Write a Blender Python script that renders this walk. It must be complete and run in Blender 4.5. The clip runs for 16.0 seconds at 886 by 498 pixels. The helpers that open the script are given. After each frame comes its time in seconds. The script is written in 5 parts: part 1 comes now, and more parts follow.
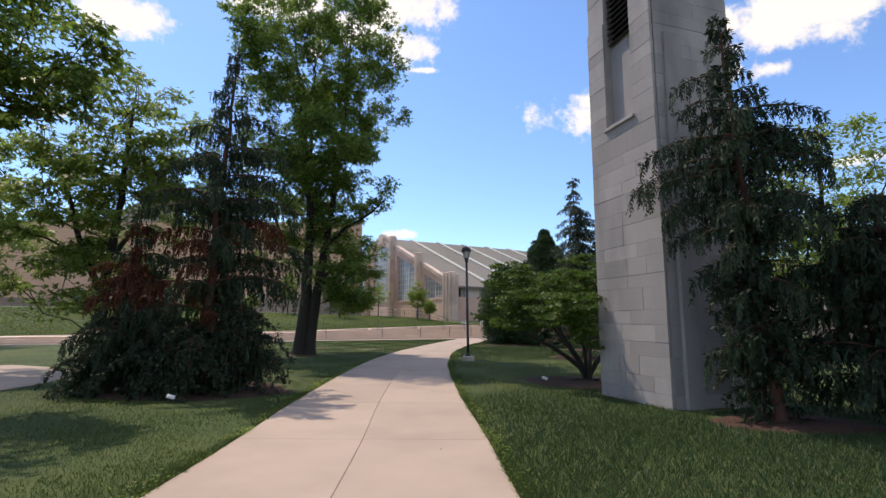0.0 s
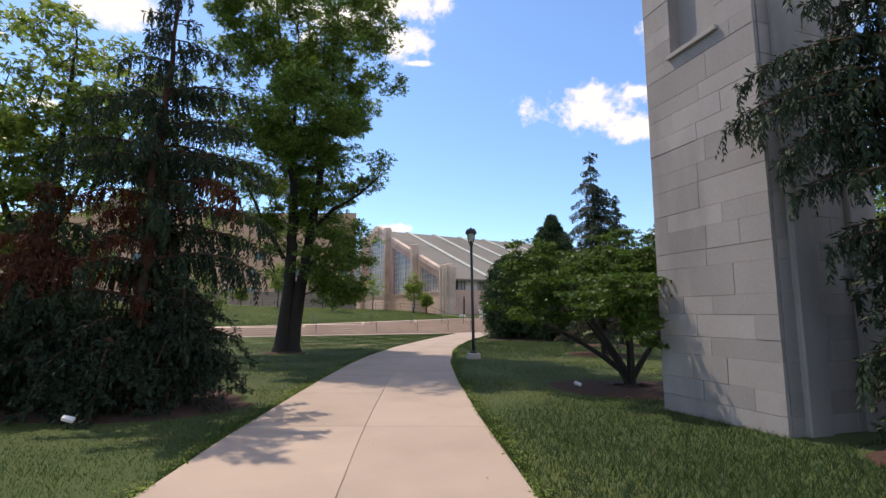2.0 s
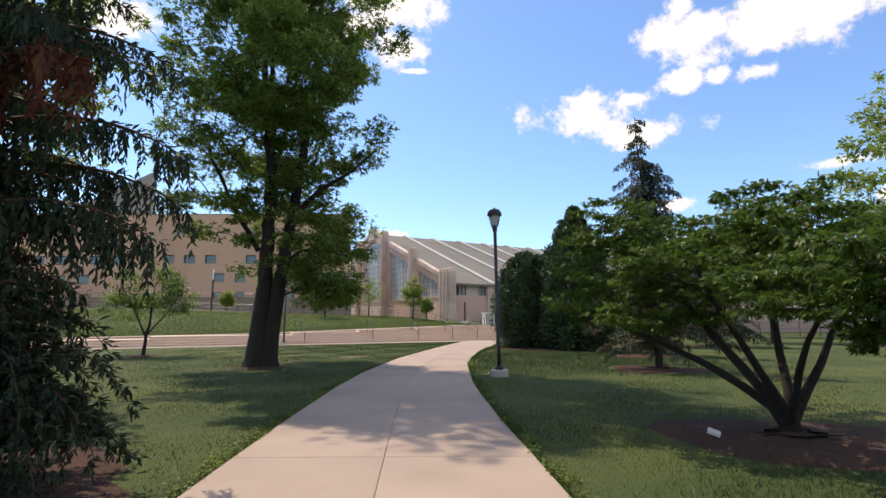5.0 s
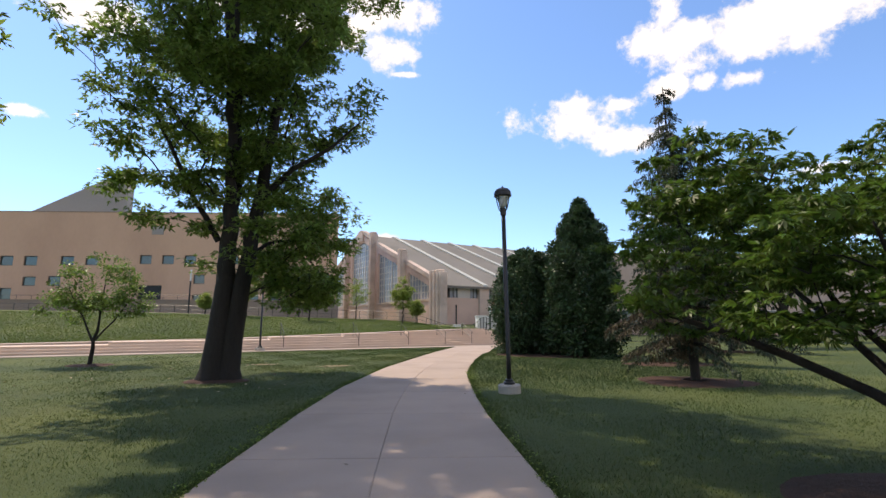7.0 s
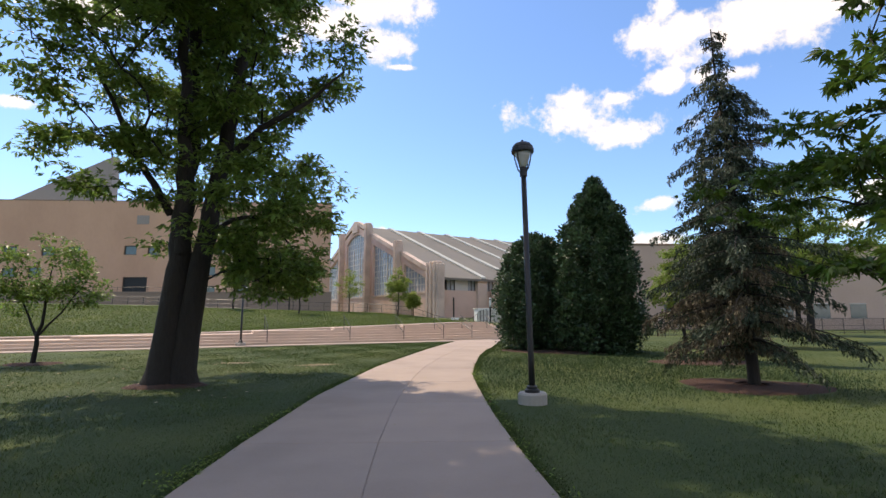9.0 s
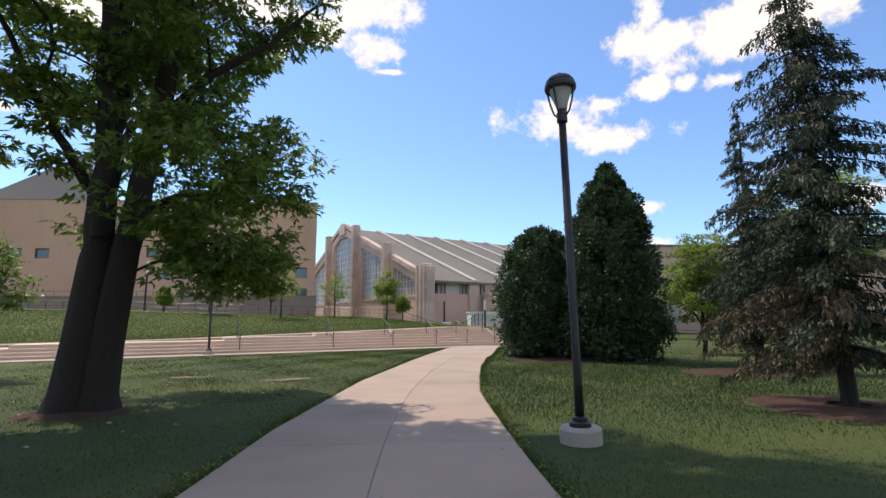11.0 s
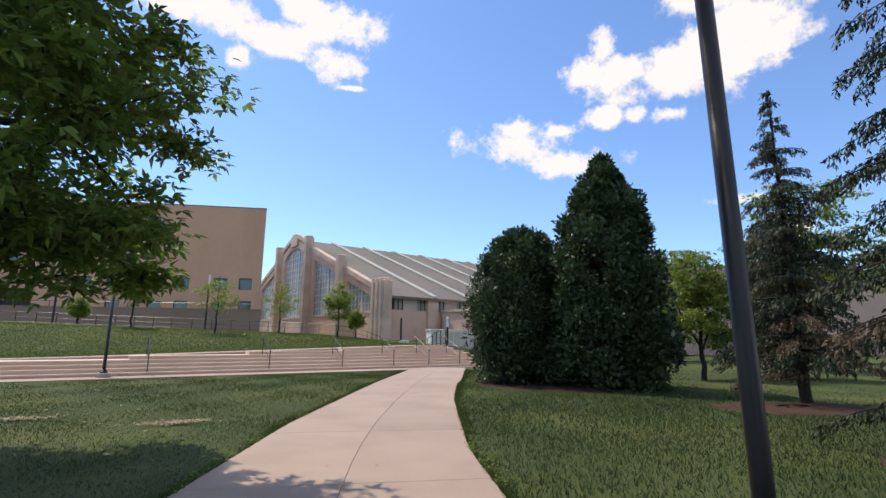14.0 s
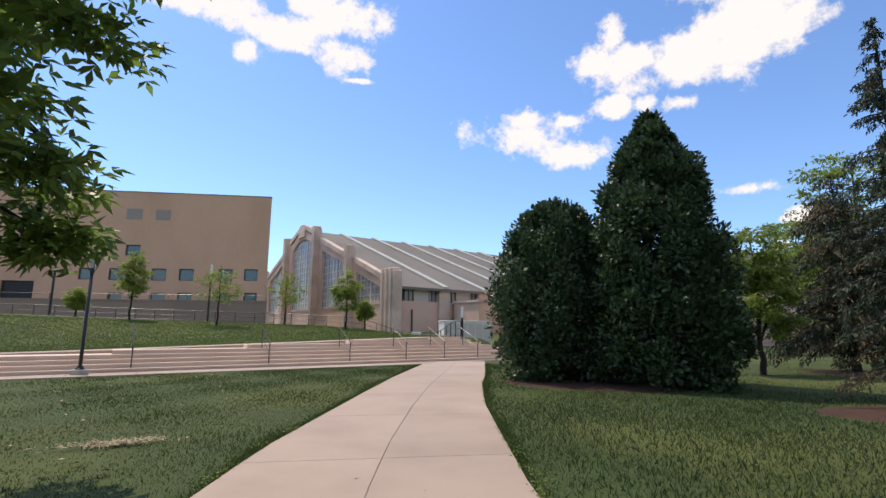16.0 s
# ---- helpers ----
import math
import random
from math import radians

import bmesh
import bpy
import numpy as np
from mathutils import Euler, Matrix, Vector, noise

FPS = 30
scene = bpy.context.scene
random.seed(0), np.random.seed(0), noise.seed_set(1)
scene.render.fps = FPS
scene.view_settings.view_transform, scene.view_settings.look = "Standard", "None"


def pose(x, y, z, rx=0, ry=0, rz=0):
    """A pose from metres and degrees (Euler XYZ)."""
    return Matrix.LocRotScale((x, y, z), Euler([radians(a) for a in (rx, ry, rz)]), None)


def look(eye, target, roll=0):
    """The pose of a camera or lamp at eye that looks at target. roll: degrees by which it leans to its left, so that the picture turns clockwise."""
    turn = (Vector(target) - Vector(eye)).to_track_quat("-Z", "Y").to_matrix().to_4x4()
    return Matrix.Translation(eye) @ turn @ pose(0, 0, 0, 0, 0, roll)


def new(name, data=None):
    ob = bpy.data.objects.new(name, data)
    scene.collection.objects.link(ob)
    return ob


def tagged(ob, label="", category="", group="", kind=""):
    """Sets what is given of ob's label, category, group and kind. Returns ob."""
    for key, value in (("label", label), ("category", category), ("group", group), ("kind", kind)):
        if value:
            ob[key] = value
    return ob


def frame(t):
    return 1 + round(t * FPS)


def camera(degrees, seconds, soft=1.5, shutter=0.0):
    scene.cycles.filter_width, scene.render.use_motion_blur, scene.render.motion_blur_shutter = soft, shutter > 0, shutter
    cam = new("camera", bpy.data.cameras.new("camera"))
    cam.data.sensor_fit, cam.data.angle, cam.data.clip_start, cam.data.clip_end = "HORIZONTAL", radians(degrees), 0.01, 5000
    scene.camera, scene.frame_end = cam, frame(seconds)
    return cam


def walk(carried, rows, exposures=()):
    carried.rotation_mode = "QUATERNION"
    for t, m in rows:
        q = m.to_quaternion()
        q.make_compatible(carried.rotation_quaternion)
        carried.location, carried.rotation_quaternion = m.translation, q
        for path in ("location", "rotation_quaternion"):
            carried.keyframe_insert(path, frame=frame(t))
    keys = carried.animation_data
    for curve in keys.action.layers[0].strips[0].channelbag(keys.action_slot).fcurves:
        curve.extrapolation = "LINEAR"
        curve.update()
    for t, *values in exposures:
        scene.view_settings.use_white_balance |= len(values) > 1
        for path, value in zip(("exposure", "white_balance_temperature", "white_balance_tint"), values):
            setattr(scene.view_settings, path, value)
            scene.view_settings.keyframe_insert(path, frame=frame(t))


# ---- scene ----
cam = camera(85.0, 16.0)
METRES, EYE, TILT, LEAN, TURN = 22.0, 1.5, 0.0, 0.0, 0.0
ROWS = [
    (0.0, 0.0, 0.0, 0.0, -0.04, 8.27, -0.27),
    (0.5, -0.0043, 0.0312, -0.0005, -0.74, 8.12, -0.24),
    (1.0, -0.0051, 0.0635, -0.0019, -0.54, 7.72, -0.45),
    (1.5, -0.0095, 0.0957, -0.0031, -0.57, 7.48, -0.02),
    (2.0, -0.0107, 0.1282, -0.0033, -0.57, 7.57, -0.13),
    (2.5, -0.016, 0.1598, -0.0045, -1.3, 7.34, -0.21),
    (3.0, -0.0188, 0.1919, -0.0058, -1.1, 7.2, -0.43),
    (3.5, -0.0227, 0.224, -0.0064, -1.04, 7.56, 0.06),
    (6.0, -0.0401, 0.3878, -0.0077, -1.0, 8.45, -0.05),
    (6.5, -0.0401, 0.4188, -0.0084, -1.77, 8.14, 0.14),
    (7.0, -0.0423, 0.4491, -0.007, -2.23, 8.78, 0.02),
    (7.5, -0.0395, 0.4791, -0.0075, -3.56, 9.16, 0.2),
    (8.0, -0.0405, 0.5093, -0.0084, -3.57, 8.69, -0.09),
    (8.5, -0.0397, 0.5404, -0.0093, -3.93, 8.64, 0.15),
    (9.0, -0.0442, 0.5717, -0.0093, -2.69, 8.03, 0.02),
    (11.5, -0.0514, 0.7307, -0.0113, -4.4, 9.11, 0.11),
    (12.0, -0.0528, 0.7607, -0.0106, -4.88, 11.03, -0.28),
    (12.5, -0.0520, 0.7903, -0.0115, -6.41, 10.49, -0.68),
    (13.0, -0.0514, 0.8193, -0.0116, -7.58, 10.82, -0.59),
    (13.5, -0.0488, 0.849, -0.0121, -8.83, 11.26, -0.05),
    (14.0, -0.0479, 0.878, -0.0128, -9.26, 10.73, -0.4),
    (14.5, -0.0434, 0.9067, -0.0136, -10.19, 10.91, -0.7),
    (15.0, -0.0442, 0.9368, -0.0136, -10.01, 11.53, -1.18),
    (15.5, -0.0442, 0.9668, -0.0144, -9.47, 10.88, -0.69),
    (16.0, -0.0466, 0.9955, -0.0149, -8.16, 9.82, -0.14),
]
walk(cam, [(t, pose(0, 0, EYE, TILT, LEAN, TURN) @ pose(METRES * x, METRES * y, METRES * z, 90 + pitch, roll, yaw)) for t, x, y, z, yaw, pitch, roll in ROWS],
     exposures=[(0.0, 0.38, 7200, 14), (5.0, 0.5, 7500, 14), (9.5, 0.46, 7450, 14), (12.0, 0.36, 7200, 14), (16.0, 0.32, 7100, 14)])

# ---- world, sun ----
SUN_EL, SUN_X, SUN_Y = 59.0, -0.69, 0.72
world = bpy.data.worlds.new("sky")
scene.world = world
world.use_nodes = True


def build_sky():
    nt = world.node_tree
    nt.nodes.clear()
    out = nt.nodes.new("ShaderNodeOutputWorld")
    bg = nt.nodes.new("ShaderNodeBackground")
    bg.inputs["Strength"].default_value = 0.14
    sky = nt.nodes.new("ShaderNodeTexSky")
    sky.sky_type, sky.sun_disc = "NISHITA", False
    sky.sun_elevation, sky.sun_rotation = radians(SUN_EL), math.atan2(SUN_X, SUN_Y)
    sky.air_density, sky.dust_density, sky.ozone_density = 1.0, 0.25, 3.0
    tc = nt.nodes.new("ShaderNodeTexCoord")
    big = nt.nodes.new("ShaderNodeTexNoise")
    big.inputs["Scale"].default_value, big.inputs["Detail"].default_value, big.inputs["Roughness"].default_value = 11.0, 9.0, 0.66
    nt.links.new(tc.outputs["Generated"], big.inputs["Vector"])
    last = None
    # cloud banks: direction, half width and half height of each puff
    middle = [((0.300, 0.876, 0.380), 0.092, 0.044), ((0.289, 0.866, 0.408), 0.046, 0.022), ((0.384, 0.858, 0.346), 0.08, 0.028), ((0.362, 0.840, 0.405), 0.028, 0.012)]
    great = [((0.585, 0.640, 0.497), 0.098, 0.065), ((0.442, 0.753, 0.487), 0.082, 0.037), ((0.412, 0.737, 0.536), 0.024, 0.036), ((0.528, 0.703, 0.477), 0.096, 0.051), ((0.644, 0.592, 0.485), 0.05, 0.03),
             ((0.534, 0.634, 0.560), 0.074, 0.029), ((0.436, 0.797, 0.418), 0.027, 0.018), ((0.487, 0.769, 0.416), 0.020, 0.014), ((0.535, 0.740, 0.407), 0.041, 0.015)]
    west = [((-0.254, 0.795, 0.551), 0.089, 0.039), ((-0.192, 0.821, 0.538), 0.089, 0.033), ((-0.060, 0.824, 0.563), 0.078, 0.039), ((-0.066, 0.853, 0.517), 0.048, 0.041), ((-0.327, 0.773, 0.543), 0.052, 0.025),
            ((-0.124, 0.804, 0.581), 0.060, 0.027), ((-0.041, 0.878, 0.478), 0.024, 0.006), ((-0.235, 0.832, 0.502), 0.025, 0.021), ((-0.531, 0.701, 0.476), 0.071, 0.031)]
    # the last three puffs are added behind the camera, unseen
    low = [((0.643, 0.724, 0.248), 0.046, 0.012), ((0.701, 0.687, 0.191), 0.03, 0.016), ((0.679, 0.720, 0.146), 0.021, 0.009), ((0.444, 0.885, 0.139), 0.048, 0.019), ((0.445, 0.87, 0.212), 0.04, 0.016),
           ((-0.080, 0.982, 0.172), 0.040, 0.012), ((-0.614, 0.721, 0.322), 0.022, 0.010), ((0.2, -0.85, 0.45), 0.35, 0.1), ((-0.75, -0.4, 0.5), 0.3, 0.09), ((0.85, -0.3, 0.42), 0.25, 0.08)]
    clouds = middle + great + west + low
    for c, a, b in clouds:
        m = nt.nodes.new("ShaderNodeMapping")
        m.vector_type = "TEXTURE"
        q = Vector(c).normalized()
        m.inputs["Location"].default_value = q
        m.inputs["Rotation"].default_value = q.to_track_quat("-Z", "Y").to_euler()
        m.inputs["Scale"].default_value = (a, b, 0.3)
        nt.links.new(tc.outputs["Generated"], m.inputs["Vector"])
        ln = nt.nodes.new("ShaderNodeVectorMath")
        ln.operation = "LENGTH"
        nt.links.new(m.outputs["Vector"], ln.inputs[0])
        if last is None:
            last = ln.outputs["Value"]
        else:
            mn = nt.nodes.new("ShaderNodeMath")
            mn.operation, mn.inputs[2].default_value = "SMOOTH_MIN", 0.14
            nt.links.new(last, mn.inputs[0])
            nt.links.new(ln.outputs["Value"], mn.inputs[1])
            last = mn.outputs[0]
    k = nt.nodes.new("ShaderNodeMath")
    k.operation, k.inputs[1].default_value, k.inputs[2].default_value = "MULTIPLY_ADD", 4.2, -2.0
    nt.links.new(big.outputs["Fac"], k.inputs[0])
    s = nt.nodes.new("ShaderNodeMath")
    s.operation = "ADD"
    nt.links.new(last, s.inputs[0])
    nt.links.new(k.outputs[0], s.inputs[1])
    ramp = nt.nodes.new("ShaderNodeMapRange")
    ramp.interpolation_type = "SMOOTHSTEP"
    for i, v in enumerate((1.3, 0.6, 0.0, 1.0)):
        ramp.inputs[i + 1].default_value = v
    nt.links.new(s.outputs[0], ramp.inputs[0])
    # scattered clouds added over the unseen rest of the sky, to whiten the fill light
    sep = nt.nodes.new("ShaderNodeSeparateXYZ")
    nt.links.new(tc.outputs["Generated"], sep.inputs[0])
    wide = nt.nodes.new("ShaderNodeTexNoise")
    wide.inputs["Scale"].default_value, wide.inputs["Detail"].default_value, wide.inputs["Roughness"].default_value = 3.2, 7.0, 0.6
    nt.links.new(tc.outputs["Generated"], wide.inputs["Vector"])

    def span(src, a, b):
        n = nt.nodes.new("ShaderNodeMapRange")
        n.interpolation_type = "SMOOTHSTEP"
        for i, v in enumerate((a, b, 0.0, 1.0)):
            n.inputs[i + 1].default_value = v
        nt.links.new(src, n.inputs[0])
        return n.outputs[0]

    def two(op, a, b):
        n = nt.nodes.new("ShaderNodeMath")
        n.operation = op
        nt.links.new(a, n.inputs[0])
        nt.links.new(b, n.inputs[1])
        return n.outputs[0]

    rest = two("MAXIMUM", span(sep.outputs["Y"], 0.42, 0.15), span(sep.outputs["Z"], 0.66, 0.8))
    cover = two("MAXIMUM", ramp.outputs[0], two("MULTIPLY", rest, span(wide.outputs["Fac"], 0.49, 0.57)))
    tint = nt.nodes.new("ShaderNodeMix")
    tint.data_type, tint.blend_type = "RGBA", "MULTIPLY"
    tint.inputs["Factor"].default_value = 1.0
    tint.inputs["B"].default_value = SKY_TINT
    nt.links.new(sky.outputs[0], tint.inputs["A"])
    mix = nt.nodes.new("ShaderNodeMix")
    mix.data_type = "RGBA"
    mix.inputs["B"].default_value = CLOUD
    nt.links.new(cover, mix.inputs["Factor"])
    nt.links.new(tint.outputs["Result"], mix.inputs["A"])
    nt.links.new(mix.outputs["Result"], bg.inputs["Color"])
    nt.links.new(bg.outputs[0], out.inputs["Surface"])


SKY_TINT = (0.84, 1.06, 1.30, 1)
CLOUD = (5.6, 5.6, 5.8, 1)
build_sky()
sun_data = bpy.data.lights.new("sun", "SUN")
sun_data.energy, sun_data.angle, sun_data.color = 3.1, radians(0.55), (1.0, 0.91, 0.78)
sun = new("sun", sun_data)
_c = math.cos(radians(SUN_EL))
sun.matrix_world = look((0, 0, 60), Vector((0, 0, 60)) - Vector((SUN_X * _c, SUN_Y * _c, math.sin(radians(SUN_EL)))))


# ---- materials ----
def material(name, colour, rough=0.8, metal=0.0, vary=0.15, scale=3.0, fine=40.0, bump=0.2, island=0.0, per_object=0.0, spec=0.4, through_light=0.0,
             second=None, second_scale=1.0, second_at=0.55, depth=0.02, stretch=(1, 1, 1)):
    """A procedural surface: a base colour with coarse stains and fine grain, relief, and chance from piece to piece."""
    m = bpy.data.materials.new(name)
    m.use_nodes = True
    nt = m.node_tree
    b = nt.nodes["Principled BSDF"]
    b.inputs["Roughness"].default_value, b.inputs["Metallic"].default_value = rough, metal
    b.inputs["Specular IOR Level"].default_value = spec
    tc = nt.nodes.new("ShaderNodeTexCoord")
    mp = nt.nodes.new("ShaderNodeMapping")
    mp.inputs["Scale"].default_value = stretch
    geo = nt.nodes.new("ShaderNodeNewGeometry")
    nt.links.new(geo.outputs["Position"], mp.inputs["Vector"])

    def tex(sc, detail=5.0):
        n = nt.nodes.new("ShaderNodeTexNoise")
        n.inputs["Scale"].default_value, n.inputs["Detail"].default_value = sc, detail
        nt.links.new(mp.outputs["Vector"], n.inputs["Vector"])
        return n.outputs["Fac"]

    def maths(op, a, v):
        n = nt.nodes.new("ShaderNodeMath")
        n.operation = op
        nt.links.new(a, n.inputs[0])
        if isinstance(v, (int, float)):
            n.inputs[1].default_value = v
        else:
            nt.links.new(v, n.inputs[1])
        return n.outputs[0]

    coarse, grain = tex(scale), tex(fine, 3.0)
    val = maths("MULTIPLY", maths("SUBTRACT", coarse, 0.5), vary * 2.2)
    val = maths("ADD", val, maths("MULTIPLY", maths("SUBTRACT", grain, 0.5), vary * 1.6))
    if island:
        val = maths("ADD", val, maths("MULTIPLY", maths("SUBTRACT", geo.outputs["Random Per Island"], 0.5), island * 2))
    if per_object:
        oi = nt.nodes.new("ShaderNodeObjectInfo")
        val = maths("ADD", val, maths("MULTIPLY", maths("SUBTRACT", oi.outputs["Random"], 0.5), per_object * 2))
    val = maths("ADD", val, 1.0)
    hsv = nt.nodes.new("ShaderNodeHueSaturation")
    if second:
        mixc = nt.nodes.new("ShaderNodeMix")
        mixc.data_type = "RGBA"
        mixc.inputs["A"].default_value, mixc.inputs["B"].default_value = (*colour, 1), (*second, 1)
        r = nt.nodes.new("ShaderNodeMapRange")
        r.inputs[1].default_value, r.inputs[2].default_value = second_at - 0.1, second_at + 0.12
        nt.links.new(tex(second_scale, 6.0), r.inputs[0])
        nt.links.new(r.outputs[0], mixc.inputs["Factor"])
        nt.links.new(mixc.outputs["Result"], hsv.inputs["Color"])
    else:
        hsv.inputs["Color"].default_value = (*colour, 1)
    nt.links.new(val, hsv.inputs["Value"])
    if island:
        nt.links.new(maths("ADD", maths("MULTIPLY", geo.outputs["Random Per Island"], 0.03), 0.485), hsv.inputs["Hue"])
    nt.links.new(hsv.outputs[0], b.inputs["Base Color"])
    if bump:
        bp = nt.nodes.new("ShaderNodeBump")
        bp.inputs["Strength"].default_value, bp.inputs["Distance"].default_value = bump, depth
        nt.links.new(grain, bp.inputs["Height"])
        nt.links.new(bp.outputs[0], b.inputs["Normal"])
    if through_light:
        tr = nt.nodes.new("ShaderNodeBsdfTranslucent")
        nt.links.new(hsv.outputs[0], tr.inputs["Color"])
        ms = nt.nodes.new("ShaderNodeMixShader")
        ms.inputs[0].default_value = through_light
        nt.links.new(b.outputs[0], ms.inputs[1])
        nt.links.new(tr.outputs[0], ms.inputs[2])
        nt.links.new(ms.outputs[0], nt.nodes["Material Output"].inputs["Surface"])
    return m


M_LAWN = material("lawn", (0.044, 0.070, 0.0145), 0.9, vary=0.24, scale=0.35, fine=60, bump=0.6, second=(0.088, 0.108, 0.024), second_scale=0.2, second_at=0.54, depth=0.05)
M_BLADE = material("grass_blade", (0.060, 0.097, 0.020), 0.6, vary=0.18, scale=0.35, fine=8, bump=0, island=0.25, through_light=0.28, spec=0.3)
# darker, bluer version of the blade colour for parts of the right lawn
M_BLADE_DARK = material("dark_blue_green_blade", (0.038, 0.074, 0.025), 0.55, vary=0.2, scale=0.5, fine=8, bump=0, island=0.35, through_light=0.25, spec=0.35)
M_WALK = material("walk_concrete", (0.385, 0.302, 0.247), 0.85, vary=0.09, scale=1.3, fine=55, bump=0.15, per_object=0.05, depth=0.004, second=(0.33, 0.258, 0.21), second_scale=0.55, second_at=0.58)
M_JOINT = material("joint_dirt", (0.31, 0.25, 0.21), 0.95, vary=0.2)
M_STEP = material("step_concrete", (0.66, 0.52, 0.425), 0.85, vary=0.12, scale=1.0, fine=30, bump=0.2, per_object=0.04)
M_STONE = material("limestone", (0.315, 0.292, 0.288), 0.85, vary=0.17, scale=1.6, fine=45, bump=0.25, per_object=0.15, second=(0.20, 0.188, 0.19), second_scale=0.9, second_at=0.56, depth=0.006, stretch=(1, 1, 0.4))
M_MORTAR = material("mortar", (0.30, 0.28, 0.275), 0.95, vary=0.15)
M_BARK = material("bark", (0.030, 0.026, 0.023), 0.95, vary=0.4, scale=2.5, fine=26, bump=0.9, depth=0.03, stretch=(1, 1, 0.25))
M_BARK_RED = material("reddish_bark", (0.085, 0.04, 0.03), 0.95, vary=0.3, scale=3, fine=30, bump=0.7, stretch=(1, 1, 0.3))
M_LEAF = material("maple_leaf", (0.15, 0.225, 0.047), 0.42, vary=0.15, scale=0.5, fine=6, bump=0, island=0.45, through_light=0.55, spec=0.4)
M_LEAF_LIGHT = material("light_leaf", (0.19, 0.26, 0.058), 0.45, vary=0.15, scale=0.5, fine=6, bump=0, island=0.35, through_light=0.58, spec=0.35)
M_LEAF_YOUNG = material("young_leaf", (0.25, 0.32, 0.07), 0.55, vary=0.15, scale=0.5, fine=6, bump=0, island=0.35, through_light=0.5, spec=0.3)
M_LEAF_DOG = material("lobed_maple_leaf", (0.075, 0.135, 0.022), 0.45, vary=0.15, scale=1.2, fine=6, bump=0, island=0.4, through_light=0.45, spec=0.4)
M_CONIFER = material("conifer_spray", (0.033, 0.054, 0.031), 0.6, vary=0.2, scale=1.5, fine=8, bump=0, island=0.5, through_light=0.22, spec=0.25)
M_CONIFER_DEAD = material("dead_brown_spray", (0.10, 0.036, 0.021), 0.8, vary=0.2, scale=1.5, fine=8, bump=0, island=0.4, through_light=0.15, spec=0.2)
M_SPRUCE = material("spruce_needle", (0.045, 0.066, 0.040), 0.6, vary=0.2, scale=1.0, fine=8, bump=0, island=0.4, through_light=0.1, spec=0.3)
M_SPRUCE_DRY = material("dry_spruce_twig", (0.12, 0.098, 0.065), 0.8, vary=0.2, scale=1.0, fine=8, bump=0, island=0.4, spec=0.2)
M_YEW = material("evergreen_leaf", (0.050, 0.093, 0.040), 0.42, vary=0.2, scale=1.5, fine=8, bump=0, island=0.55, through_light=0.2, spec=0.45)
M_MULCH = material("mulch", (0.07, 0.035, 0.024), 0.95, vary=0.4, scale=4, fine=40, bump=1.0, depth=0.04)
M_BLACK = material("black_metal", (0.014, 0.014, 0.016), 0.42, vary=0.1, scale=5, fine=60, bump=0.05, spec=0.5)
M_LAMPBASE = material("lamp_footing_concrete", (0.40, 0.37, 0.33), 0.9, vary=0.15, scale=5, fine=60, bump=0.3)
M_WHITE = material("white_plastic", (0.78, 0.78, 0.76), 0.5, vary=0.04, scale=4, fine=50, bump=0)
M_TAN = material("tan_precast", (0.60, 0.385, 0.265), 0.88, vary=0.06, scale=0.15, fine=3, bump=0.1, per_object=0.015, second=(0.53, 0.335, 0.23), second_scale=0.12, stretch=(1, 1, 0.5))
M_TAN_DARK = material("dark_coping", (0.27, 0.19, 0.14), 0.88, vary=0.08, scale=0.3, fine=4, bump=0.1)
M_LOWWALL = material("retaining_concrete", (0.27, 0.205, 0.165), 0.9, vary=0.12, scale=0.3, fine=4, bump=0.1)
M_GREYROOF = material("grey_metal_roof", (0.30, 0.275, 0.25), 0.7, vary=0.08, scale=0.2, fine=4, bump=0.05)
M_ARENA = material("buff_brick", (0.68, 0.49, 0.40), 0.9, vary=0.14, scale=0.35, fine=6, bump=0.2, second=(0.58, 0.41, 0.325), second_scale=0.25)
M_ARENA_STONE = material("arena_limestone", (0.62, 0.49, 0.41), 0.85, vary=0.14, scale=0.5, fine=6, bump=0.1, second=(0.46, 0.36, 0.30), second_scale=0.35)
M_ROOF = material("roof_membrane", (0.17, 0.157, 0.137), 0.8, vary=0.14, scale=0.15, fine=3, bump=0.05, second=(0.14, 0.132, 0.113), second_scale=0.1)
M_RIB = material("pale_roof_rib", (0.44, 0.45, 0.41), 0.7, vary=0.12, scale=0.3, fine=4, bump=0)
M_GLASS_FAR = material("window_glass", (0.07, 0.115, 0.12), 0.08, vary=0.3, scale=0.3, fine=2, bump=0, spec=0.9)
M_GLASS_ARENA = material("milky_window_glass", (0.30, 0.33, 0.36), 0.25, vary=0.12, scale=0.4, fine=2, bump=0, spec=0.6, per_object=0.12)
M_FRAME = material("window_frame_metal", (0.06, 0.055, 0.05), 0.5, vary=0.1)
M_MULLION = material("pale_mullion", (0.55, 0.52, 0.48), 0.7, vary=0.06)
# near-black fill that stands in for the darkness inside openings
M_DARK = material("opening_shade_fill", (0.012, 0.012, 0.013), 0.4, vary=0.1)
M_GREYBRICK = material("grey_brown_brick", (0.50, 0.38, 0.315), 0.9, vary=0.1, scale=0.3, fine=5, bump=0.1)
M_LANTERN = material("lantern_glass", (0.75, 0.77, 0.76), 0.35, vary=0.03, bump=0, through_light=0.5)

rng = np.random.default_rng(11)


